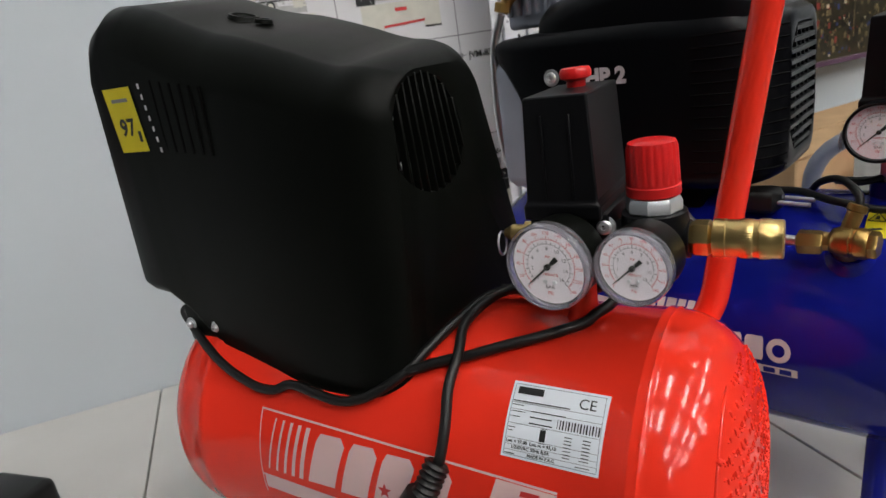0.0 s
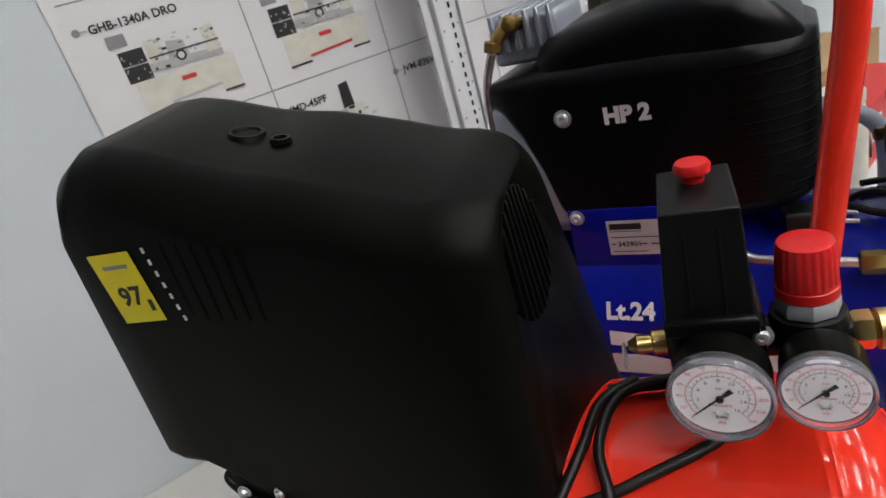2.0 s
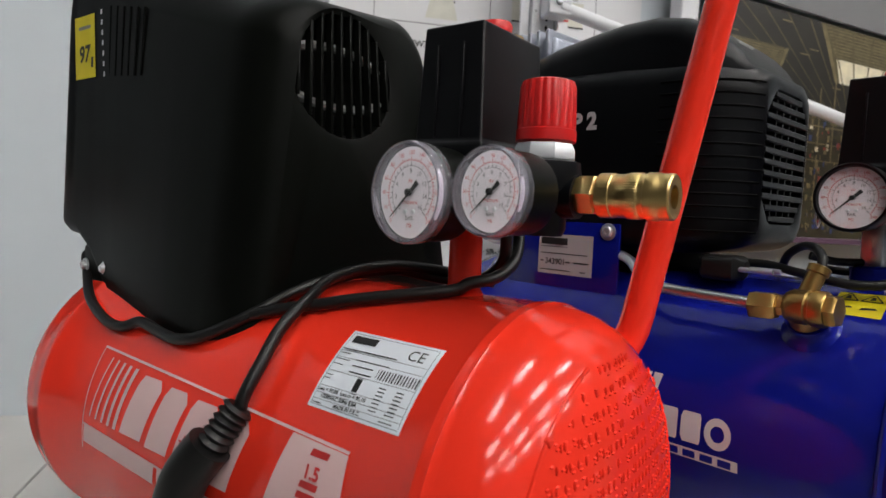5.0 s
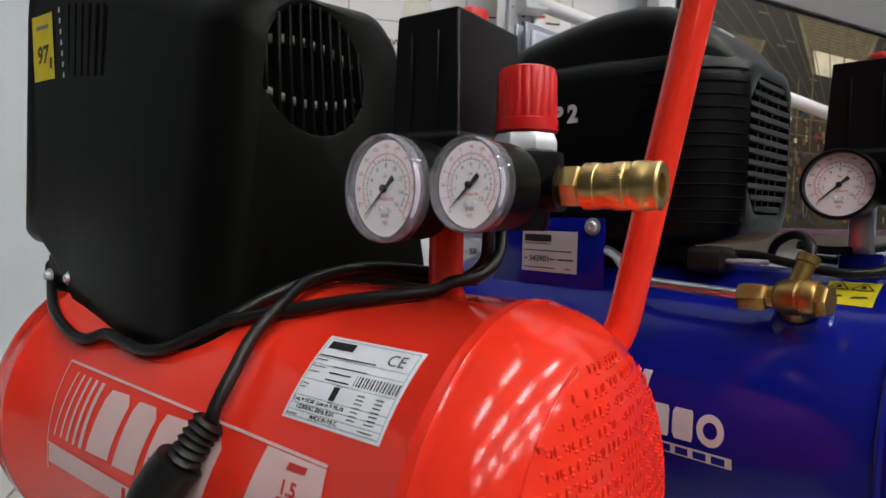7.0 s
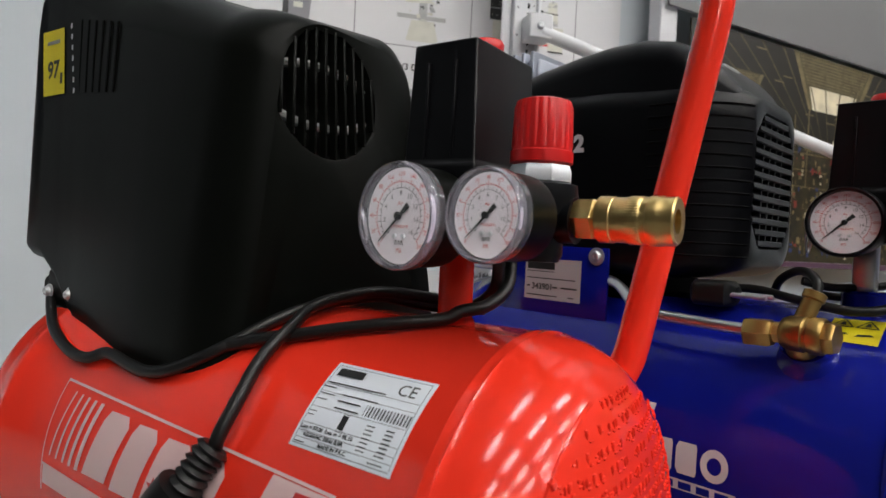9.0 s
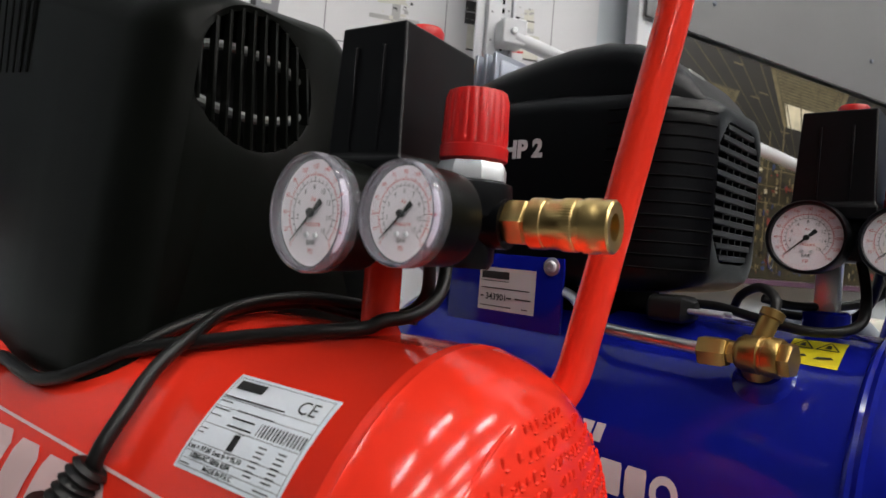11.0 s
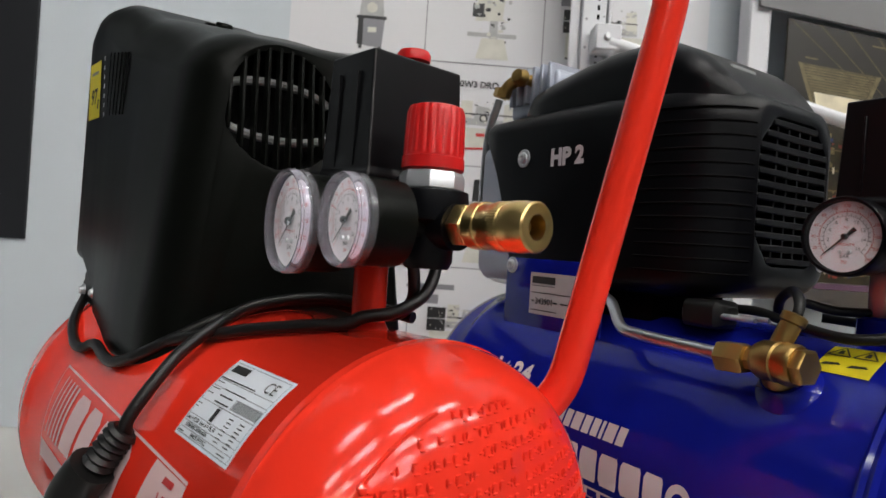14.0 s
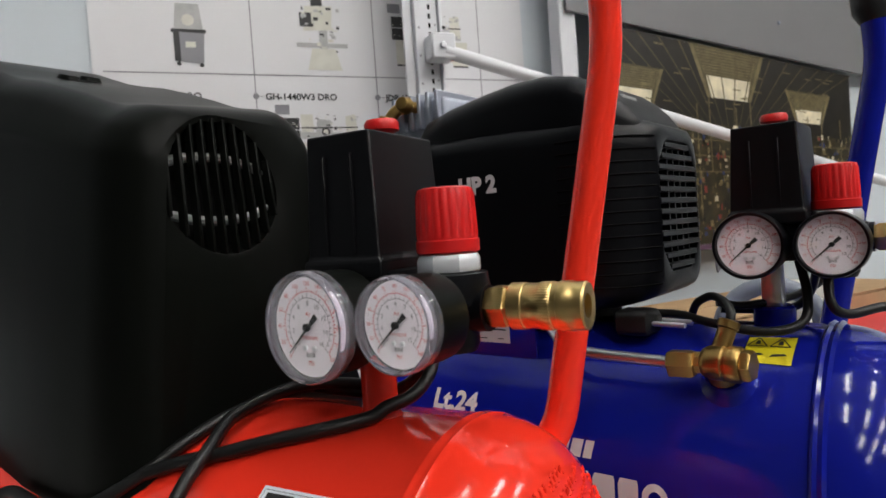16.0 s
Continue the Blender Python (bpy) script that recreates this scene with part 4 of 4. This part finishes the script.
loop = part("power_cable", tube([(-0.33, 0.02, 0.318), (-0.374, -0.004, 0.326)] + over((-0.362, 57), (-0.308, 44.5), (-0.262, 38), (-0.235, 37.3), (-0.217, 40.5), (-0.188, 39), (-0.166, 38.2), (-0.147, 40), (-0.130, 44.5), (-0.113, 52), (-0.100, 64), (-0.090, 76)) + [(-0.080, 0.062, 0.333), (-0.055, 0.085, 0.335)], 0.0039, 12), RUBBER, red, "black rubber power cable lying over the tank")
part("cable_end", tube(over((-0.112, 52), (-0.090, 57), (-0.068, 60.9), (-0.046, 66), (-0.015, 73.5), (0.006, 81)) + [(0.013, 0.043, 0.3345), (0.021, 0.060, 0.338), (0.021, 0.082, 0.348), (0.015, 0.096, 0.366), (0.011, 0.097, 0.388)], 0.0039, 12), RUBBER, loop)
part("cable_end", tube([(-0.075, 0.075, 0.334), (-0.02, 0.086, 0.330), (0.012, 0.080, 0.344), (0.020, 0.072, 0.372)], 0.0039, 12), RUBBER, loop)
part("cable_end", tube([(0.0, 0.092, 0.331), (-0.040, 0.080, 0.336), (-0.068, 0.060, 0.3375)] + [on(tank, u, th, 0.010) for u, th in ((-0.079, 74), (-0.073, 60), (-0.072, 49), (-0.068, 38), (-0.068, 29))] + over((-0.072, 25)), 0.0039, 12), RUBBER, loop)
plug = part("mains_plug", tube([on(tank, -0.071, 26, 0.007), on(tank, -0.074, 22.5, 0.008), on(tank, -0.0765, 19, 0.009), on(tank, -0.080, 15.2, 0.010)], 0.0075, 14, ribs=0.0022, smooth=4), RUBBER, red, "black mains plug with a ribbed strain relief")
part("plug_body", tube([on(tank, -0.079, 15.5, 0.012), on(tank, -0.085, 11, 0.014), on(tank, -0.092, 5, 0.016), on(tank, -0.100, -6, 0.018)], 0.0135, 18), RUBBER, plug)

# ---- the blue compressor ----
blue = thing("air_compressor", "dark blue air compressor with ribbed black cover and brass valve", "air compressor", pose(0.409, 0.402, 0, 0, 0, -60), "compressors on the deck")
drum = Drum(0.045, 0.213, 0.122, -0.425, 0.125, 0.074, 0.06, 0.0032)
part("tank", drum.body(), BLUE, blue, "glossy dark blue enamelled steel tank")

# cover: lower ribbed half and raised back
rings = []
for u, n0, n1, z0, z1, r in (
    (-0.378, -0.014, 0.125, 0.502, 0.514, 0.005), (-0.374, -0.024, 0.138, 0.496, 0.519, 0.008), (-0.362, -0.029, 0.148, 0.480, 0.522, 0.012), (-0.345, -0.030, 0.150, 0.448, 0.523, 0.016),
    (-0.330, -0.030, 0.150, 0.410, 0.524, 0.018), (-0.318, -0.030, 0.150, 0.366, 0.524, 0.018), (-0.310, -0.030, 0.150, 0.352, 0.524, 0.018), (-0.25, -0.031, 0.150, 0.350, 0.525, 0.020), (-0.20, -0.031, 0.150, 0.350, 0.525, 0.022)):
    rings.append(ring(u, n0, n1, z0, z1, r, 64, 0, min(0.02, (z1 - z0) * 0.4)))
for u, e in ((-0.165, 0.0), (-0.150, 0.001), (-0.138, 0.003), (-0.126, 0.0075), (-0.115, 0.0135), (-0.106, 0.021), (-0.099, 0.030), (-0.094, 0.039), (-0.092, 0.046)):
    rings.append(ring(u, -0.031 + e, 0.150 - 0.55 * e, 0.350 + 0.35 * e, 0.524 - 0.28 * e, 0.026, 64, 0, 0.024))
BN, BZ = 0.068, 0.440
REACH = 0.018  # the fan end stands out over the tank
for row in rings:
    for v in row:
        v.x += REACH * max(0.0, min(1.0, (v.x + 0.25) / 0.12))


def leaf(a):
    c, s = abs(math.cos(a)), abs(math.sin(a))
    return min(0.049 / max(c, 1e-3), 0.060 / max(s, 1e-3), 0.080 / (c + s * 0.85))


rings.append(hole_ring(rings[-1], -0.0905 + REACH, BN, BZ, lambda a: leaf(a) * 1.04))
rings.append(hole_ring(rings[-1], -0.0915 + REACH, BN, BZ, leaf))
rings.append(hole_ring(rings[-1], -0.120 + REACH, BN, BZ, leaf))
hood = part("motor_cover", loft(rings), BLACK_B, blue, "black ribbed plastic motor cover")
# added dark sheet, painting the shade inside the hood's opening
part("painted_shade", box(-0.1195 + REACH, -0.119 + REACH, BN - 0.050, BN + 0.050, BZ - 0.058, BZ + 0.058), DARK, hood)
for k in range(12):
    z = BZ - 0.055 + 0.010 * k
    wide = min(0.0495, 0.0795 - abs(z - BZ) * 0.85)
    part("slat", box(-0.103 + REACH, -0.0905 + REACH, BN - wide, BN + wide, z - 0.0026, z + 0.0026, 0.0008, 1), BLACK_B, hood)
for dn in (-0.024, -0.008, 0.008, 0.024):
    part("slat_rib", box(-0.110 + REACH, -0.0925 + REACH, BN + dn - 0.0012, BN + dn + 0.0012, BZ - 0.052, BZ + 0.052), BLACK_B, hood)
for k in range(13):
    z = 0.372 + 0.0108 * k
    part("corner_groove", tube([(u + REACH, n, z) for u, n in ((-0.165, -0.0311), (-0.150, -0.0301), (-0.138, -0.0281), (-0.126, -0.0236), (-0.115, -0.0176), (-0.106, -0.0101), (-0.099, -0.0011), (-0.094, 0.0079), (-0.0922, 0.014))], 0.0009, 6, smooth=2), DARK, hood)
crown = []
for u, n0, n1, z1 in ((-0.322, -0.006, 0.122, 0.530), (-0.319, -0.014, 0.130, 0.543), (-0.308, -0.019, 0.136, 0.552), (-0.280, -0.022, 0.139, 0.559), (-0.24, -0.023, 0.141, 0.566), (-0.21, -0.0235, 0.141, 0.570), (-0.18, -0.0235, 0.141, 0.570), (-0.155, -0.023, 0.140, 0.564), (-0.138, -0.0205, 0.137, 0.555), (-0.124, -0.016, 0.133, 0.544), (-0.113, -0.0085, 0.128, 0.532), (-0.105, 0.000, 0.122, 0.521), (-0.100, 0.010, 0.116, 0.512)):
    crown.append(ring(u + REACH * max(0.0, min(1.0, (u + 0.27) / 0.12)), n0, n1, 0.50, z1, min(0.026, (z1 - 0.5) * 0.46), 64, 0, 0.004))
part("crown", loft(crown), BLACK_B, hood)
part("base_tray", box(-0.33, -0.15, 0.0, 0.105, 0.322, 0.352, 0.006, 2), DARK, hood)
slots = bmesh.new()
for k in range(5):
    box(-0.147 + 0.0095 * k, -0.1415 + 0.0095 * k, 0.022, 0.056, 0.550 - 0.0056 * k, 0.5655 - 0.0052 * k, 0.0015, 1, slots)
part("top_vent", slots, GUARD, hood, "row of short pale vent slots", smooth=False)
write("power_mark", "HP 2", 0.0222, pose(-0.2565, -0.0318, 0.4655, 90, 0, 0), WHITE_INK, hood, bold=0.0012)
screw(hood, (-0.2975, -0.0308, 0.476), (0, -1, 0), 0.0062)

# cylinder head, outlet pipe, crankcase
head = part("cylinder_head", box(-0.372, -0.296, 0.005, 0.095, 0.530, 0.578, 0.006, 3), CAST, blue, "grey cast aluminium cylinder head with fins")
for k in range(6):
    part("fin", box(-0.368 + 0.0125 * k, -0.363 + 0.0125 * k, -0.001, 0.098, 0.545, 0.584, 0.001, 1), CAST, head)
part("crankcase", loft([ring(u, -0.027 + e, 0.085 - e, 0.347 + e, 0.500, 0.018, 40, 0, 0.016) for u, e in ((-0.380, 0.012), (-0.376, 0.003), (-0.368, 0.0), (-0.29, 0.0))]), CAST, blue, "grey crankcase under the cover")
elbow = part("outlet_elbow", tube(bend([(-0.330, 0.02, 0.571), (-0.350, -0.012, 0.571), (-0.362, -0.018, 0.552)], 0.012), 0.0068, 14, smooth=0), BRASS_OLD, blue, "brass elbow fitting")
part("elbow_nut", lathe([(0.0085, 0), (0.0098, 0.001), (0.0098, 0.010), (0.008, 0.011)], frame_to((-0.360, -0.016, 0.562), (-0.25, -0.1, -1)), 6), BRASS_OLD, elbow)
part("elbow_ball", lathe([(0.0, -0.011), (0.007, -0.009), (0.0105, 0), (0.007, 0.009), (0.0, 0.011)], frame_to((-0.343, -0.006, 0.573), (0.3, -1, 0.2)), 16), BRASS_OLD, elbow)
part("outlet_pipe", tube([(-0.364, -0.018, 0.550), (-0.378, -0.020, 0.510), (-0.384, -0.018, 0.44), (-0.382, -0.014, 0.385), (-0.366, -0.014, 0.354), (-0.335, -0.014, 0.348), (-0.27, -0.014, 0.347), (-0.20, -0.022, 0.346), (-0.168, -0.032, 0.342), (-0.140, -0.049, 0.325), (-0.115, -0.054, 0.3215), (-0.04, -0.055, 0.3185)], 0.0046, 12), ALU, blue, "bare aluminium outlet pipe")
bracket = part("bracket", box(-0.312, -0.178, -0.033, -0.029, 0.300, 0.374, 0.0015, 2), BLUE, blue, "blue sheet-metal bracket")
screw(bracket, (-0.302, -0.0333, 0.366), (0, -1, 0), 0.0055)
screw(bracket, (-0.190, -0.0333, 0.366), (0, -1, 0), 0.0055)
plate = part("serial_label", sheet(rect(-0.272, -0.206, 0.320, 0.3605), 0.0334, Matrix()), LABEL_B, bracket, "silver serial number label", smooth=False)
bars = bmesh.new()
for x0, x1, z0, z1 in ((-0.269, -0.236, 0.3500, 0.3570), (-0.269, -0.236, 0.3475, 0.3482), (-0.269, -0.212, 0.3405, 0.3415), (-0.269, -0.265, 0.332, 0.3335), (-0.238, -0.232, 0.332, 0.3335), (-0.228, -0.210, 0.332, 0.3335), (-0.269, -0.232, 0.3235, 0.3245), (-0.220, -0.213, 0.3235, 0.3245)):
    sheet(rect(x0, x1, z0, z1), 0.0337, Matrix(), bars)
part("print", bars, BLACK_INK, plate, smooth=False)
write("serial", "343901", 0.0085, pose(-0.263, -0.0338, 0.330, 90, 0, 0), BLACK_INK, plate, bold=0.0002)

# gauges, switch and knob on their riser
part("riser_socket", lathe([(0.022, 0.0), (0.0175, 0.004), (0.0165, 0.010), (0.0165, 0.022), (0.014, 0.024)], frame_to((0.006, 0.050, 0.326), (0, 0, 1)), 28), BLUE, blue)
part("riser", box(-0.002, 0.014, 0.042, 0.058, 0.348, 0.395, 0.002, 2), ALU, blue, "square bright metal riser")
mani = part("manifold", box(-0.014, 0.042, 0.026, 0.086, 0.388, 0.420, 0.004, 2), BLACK_B, blue, "black pressure manifold")
part("arm", tube([(-0.01, 0.048, 0.404), (0.079, 0.048, 0.404)], 0.0115, 24, smooth=0), BLACK_B, mani)
pressure_switch(blue, -0.016, 0.036, 0.020, 0.090, 0.418, 0.498)
regulator(blue, 0.055, 0.044, 0.404)
gauge(blue, 0.0, 0.0, 0.403, 0.0266, 222, "black", 16)
gauge(blue, 0.057, -0.006, 0.402, 0.0245, 222, "black", 12)
coupler(blue, 0.080, 0.046, 0.404)
relief = part("safety_valve", lathe([(0.006, 0.0), (0.0085, 0.002), (0.0085, 0.010), (0.006, 0.011), (0.0065, 0.018), (0.004, 0.020), (0, 0.020)], frame_to((-0.012, 0.045, 0.400), (-1, -0.2, 0)), 20), BRASS_OLD, blue, "small brass safety valve")
part("pull_ring", tube([(-0.034, 0.040 + 0.006 * math.cos(k * 0.5236), 0.388 + 0.009 * math.sin(k * 0.5236)) for k in range(13)], 0.0008, 6, smooth=0), ZINC, relief)

# check valve on its weld boss
boss_at = drum.at(-0.010, 48)
boss = part("weld_boss", lathe([(0.027, -0.009), (0.024, -0.004), (0.019, 0.001), (0.015, 0.005), (0.0145, 0.009)], frame_to(boss_at, boss_at - Vector((-0.010, drum.n, drum.z))), 32), BLUE, blue)
run = frame_to((-0.012, -0.053, 0.3205), (1, -0.12, 0))
valve = part("check_valve", lathe([(0.0070, -0.018), (0.0070, -0.012), (0.0105, -0.010), (0.0125, -0.006), (0.0130, 0.005), (0.0118, 0.006), (0.0118, 0.008), (0.0132, 0.009), (0.0132, 0.016), (0.0118, 0.018), (0.011, 0.018)], run, 32), BRASS_OLD, blue, "dull brass check valve")
part("cap", lathe([(0.0112, 0.017), (0.0118, 0.018), (0.0118, 0.0235), (0.0105, 0.025), (0, 0.025)], run, 6), BRASS_OLD, valve)
part("neck", lathe([(0.0115, -0.030), (0.0115, -0.012), (0.010, -0.004)], frame_to((-0.011, -0.053, 0.3205), (0, -0.75, 0.9)), 24), BRASS_OLD, valve)
part("pipe_nut", lathe([(0.0060, -0.012), (0.0100, -0.0105), (0.0108, -0.009), (0.0108, 0.006), (0.0098, 0.0085), (0.007, 0.009), (0.007, 0.015)], frame_to((-0.037, -0.0545, 0.3185), (1, 0.03, 0.03)), 6), BRASS_OLD, valve, "hexagonal brass pipe nut")
part("branch", lathe([(0.0065, 0.0), (0.0066, 0.020), (0.0080, 0.021), (0.0080, 0.026), (0.006, 0.027)], frame_to((-0.012, -0.050, 0.326), (0.25, 0.30, 0.9)), 16), BRASS_OLD, valve)

# hoses and cable round the valve
hose = part("relief_hose", tube([(-0.005, -0.041, 0.350), (-0.006, -0.037, 0.357), (-0.014, -0.026, 0.363), (-0.028, -0.008, 0.364), (-0.044, 0.008, 0.356), (-0.054, 0.024, 0.343)], 0.0034, 12), RUBBER, blue, "thin black air hose")
part("hose_run", tube([(-0.03, 0.015, 0.356), (-0.01, 0.03, 0.352), (0.02, 0.075, 0.356), (0.04, 0.085, 0.372), (0.036, 0.075, 0.392)], 0.0034, 12), RUBBER, hose)
cord = part("power_cable", tube([(0.028, 0.035, 0.392), (0.036, 0.020, 0.362), (0.034, 0.004, 0.343), (0.010, -0.008, 0.337), (-0.030, -0.004, 0.342), (-0.060, 0.010, 0.346), (-0.085, 0.012, 0.346)], 0.0036, 12), RUBBER, blue, "black power cable looped on the tank")
part("cable_run", tube([(0.050, 0.03, 0.392), (0.052, 0.012, 0.36), (0.062, 0.02, 0.348), (0.085, 0.05, 0.350), (0.10, 0.075, 0.335)], 0.0036, 12), RUBBER, cord)
part("cable_run", tube([(0.040, 0.05, 0.392), (0.030, 0.075, 0.36), (0.01, 0.085, 0.342), (-0.04, 0.06, 0.344)], 0.0036, 12), RUBBER, cord)
plug = part("mains_plug", loft([ring(u, -0.022 + e, 0.012 - e, 0.330 + e * 0.5, 0.352 - e * 0.5, 0.006, 24) for u, e in ((-0.108, 0.006), (-0.104, 0.001), (-0.086, 0.0), (-0.078, 0.001), (-0.072, 0.009))]), RUBBER, blue, "black mains plug lying on the tank")
for n in (-0.014, 0.004):
    part("pin", tube([(-0.075, n, 0.341), (-0.046, n - 0.004, 0.341)], 0.0022, 10, smooth=0), ZINC, plug)

# prints on the blue tank
write_bm = lettering("Lt.24", 0.0255, 0.0010)
write_bm.transform(Matrix.Translation((-0.279, radians(22.7) * drum.r, 0)))
part("capacity_mark", drum.wrap(write_bm, 0.0006), WHITE_INK, blue, smooth=False)
part("arrow_print", drum.patch([(-0.276, 9.0), (-0.208, 6.0), (-0.226, 14.5), (-0.276, 16.5)], 0.0006), WHITE_INK, blue, "white printed arrow block", smooth=False)
part("arrow_print", drum.patch([(-0.276, -8.0), (-0.206, -8.0), (-0.206, 1.5), (-0.240, 4.0), (-0.276, 4.0)], 0.0006), WHITE_INK, blue, "white printed arrow block", smooth=False)
u = -0.184
for w in (0.012, 0.009, 0.0115, 0.0095, 0.009, 0.005, 0.012, 0.0095):
    s = 0.0025
    part("range_block", drum.patch([(u, 12.4), (u + w - 0.002, 12.4), (u + w - 0.002 + s, 19.0), (u + s, 19.0)], 0.0006), WHITE_INK, blue, smooth=False)
    u += w
u = -0.186
for k, w in enumerate((0.0205, 0.0175, 0.0205, 0.0205, 0.0215, 0.019, 0.0235)):
    q = w - 0.0028
    ring_bm = bmesh.new()
    lo, hi, c = -3.6, 7.8, 2.1
    if k == 6:
        outer = [(u + q / 2 + q / 2 * math.cos(a), c + 5.8 * math.sin(a)) for a in (2 * math.pi * i / 20 for i in range(20))]
        inner = [(u + q / 2 + q * 0.26 * math.cos(a), c + 3.0 * math.sin(a)) for a in (2 * math.pi * i / 20 for i in range(20))]
        for i in range(20):
            drum.patch([outer[i], outer[(i + 1) % 20], inner[(i + 1) % 20], inner[i]], 0.0006, ring_bm, 1)
    else:
        drum.patch([(u + 0.002, lo), (u + q - 0.001, lo), (u + q, lo + 1.5), (u + q, hi - 1.5), (u + q - 0.001, hi), (u + 0.002, hi), (u, hi - 2), (u, lo + 2)], 0.0006, ring_bm, 3)
    part("brand_block", ring_bm, WHITE_INK, blue, smooth=False)
    u += w
under = part("under_bar", drum.patch([(-0.184, -9.8), (-0.040, -9.8), (-0.040, -5.8), (-0.184, -5.8)], 0.0006), WHITE_INK, blue, smooth=False)
inner = bmesh.new()
for k in range(10):
    drum.patch([(-0.180 + 0.0139 * k, -9.2), (-0.170 + 0.0139 * k, -9.2), (-0.170 + 0.0139 * k, -6.5), (-0.180 + 0.0139 * k, -6.5)], 0.0010, inner, 1)
part("bar_print", inner, BLUE, under, smooth=False)
warn = part("warning_sticker", drum.patch([(-0.004, 57), (0.030, 56.5), (0.030, 73), (-0.004, 72)], 0.0006), YELLOW, blue, "yellow warning sticker with black pictograms", smooth=False)
tri = bmesh.new()
for cu in (0.004, 0.020):
    for (a, b) in (((cu - 0.007, 66.0), (cu + 0.007, 66.0)), ((cu + 0.007, 66.0), (cu, 71.5)), ((cu, 71.5), (cu - 0.007, 66.0))):
        d = (b[0] - a[0], b[1] - a[1])
        nx, ny = (0.0006, 0.0) if abs(d[0]) < 0.013 else (0.0, 0.3)
        drum.patch([(a[0] - nx, a[1] - ny), (b[0] - nx, b[1] - ny), (b[0] + nx, b[1] + ny), (a[0] + nx, a[1] + ny)], 0.0010, tri, 1)
    drum.patch([(cu - 0.002, 67.0), (cu + 0.002, 67.0), (cu + 0.001, 69.6), (cu - 0.001, 69.6)], 0.0010, tri, 1)
    drum.patch([(cu - 0.006, 60.0), (cu + 0.006, 61.0), (cu + 0.004, 62.0), (cu - 0.004, 61.5)], 0.0010, tri, 1)
tagged(part("pictogram", tri, BLACK_INK, warn, smooth=False), kind="stuff")

grip = bend([(0.012, 0.118, 0.268), (0.030, 0.160, 0.300), (0.0785, 0.172, 0.560), (0.076, 0.172, 0.600)], 0.03)
handle = part("handle", tube(grip, 0.0112, 24, smooth=0), BLUE, blue, "blue enamelled tube handle")
part("grip_knob", lathe([(0.0, -0.018), (0.012, -0.016), (0.0165, -0.006), (0.0165, 0.010), (0.012, 0.018), (0.0, 0.020)], frame_to((0.075, 0.172, 0.610), (-0.1, 0, 1)), 24), RUBBER, handle, "black rubber grip knob")
for u in (-0.30, 0.02):
    for s in (-1, 1):
        part("leg", tube([(u, 0.045 + s * 0.062, 0.115), (u, 0.045 + s * 0.080, 0.014)], 0.011, 14, smooth=0), BLUE, blue)
        part("rubber_foot", lathe([(0.019, 0.0), (0.020, 0.005), (0.017, 0.016), (0.0125, 0.020)], frame_to((u, 0.045 + s * 0.081, 0.0), (0, 0, 1)), 20), RUBBER, blue)

# ---- goods behind ----
carton = thing("carton", "plain brown cardboard carton standing on the deck", "box", pose(1.02, 0.97, 0, 0, 0, 9))
part("body", box(-0.26, 0.40, -0.11, 0.11, 0.0, 0.252, 0.003, 1), CARD, carton)
for y0, y1 in ((-0.112, -0.002), (0.002, 0.112)):
    part("flap", box(-0.262, 0.402, y0, y1, 0.2525, 0.256, 0.001, 1), CARD, carton)
printed = thing("printed_carton", "red and white printed carton with a barcode label", "box", pose(1.06, 0.80, 0, 0, 0, 12))
part("body", box(-0.14, 0.24, -0.05, 0.05, 0.0, 0.215, 0.002, 1), RED_INK, printed, "red printed cardboard")
part("label_strip", box(-0.1405, 0.2405, -0.0525, -0.0503, 0.0, 0.10), PAPER, printed, "white lower strip", smooth=False)
part("barcode_label", box(-0.06, 0.01, -0.0525, -0.0503, 0.145, 0.185), PAPER, printed, "white barcode label", smooth=False)
bars = bmesh.new()
for k in range(14):
    sheet(rect(-0.053 + 0.004 * k, -0.0515 + 0.004 * k + 0.0006 * (k % 3), 0.152, 0.18), 0.0528, Matrix(), bars)
part("barcode", bars, BLACK_INK, printed, smooth=False)

hoop = thing("hoop_stand", "dark grey bent tube hoop standing behind the blue compressor", "stand", pose(0.655, 0.605, 0, 0, 0, -44))
arch = [(-0.062, 0, 0.0), (-0.060, 0, 0.25)] + [(0.058 * -math.cos(a), 0, 0.275 + 0.062 * math.sin(a)) for a in (math.pi * k / 14 for k in range(15))] + [(0.060, 0, 0.25), (0.062, 0, 0.0)]
part("hoop", tube(arch, 0.011, 14, smooth=0), GREY, hoop)
part("foot_bar", box(-0.08, 0.08, -0.05, 0.05, 0.0, 0.012, 0.003, 1), GREY, hoop)
can = thing("canister", "pale cream plastic canister with a flat lid", "canister", pose(0.775, 0.665, 0))
part("body", lathe([(0.034, 0.0), (0.037, 0.006), (0.037, 0.29), (0.032, 0.305), (0.030, 0.306)], Matrix(), 32), CREAM, can)
part("lid", lathe([(0.033, 0.3065), (0.034, 0.309), (0.034, 0.324), (0.031, 0.328), (0, 0.328)], Matrix(), 32), CREAM, can)

tool = thing("black_case", "small black and red tool case on the deck", "case", pose(-0.50, 0.835, 0, 0, 0, -38))
part("body", box(-0.05, 0.05, -0.06, 0.06, 0.0, 0.075, 0.010, 3), RUBBER, tool)
part("side", box(-0.062, -0.0505, -0.055, 0.055, 0.004, 0.06, 0.004, 2), KNOB, tool, "red side panel")
part("edge", box(-0.0505, -0.0495, -0.058, 0.058, 0.06, 0.072, 0.0002, 1), ZINC, tool)
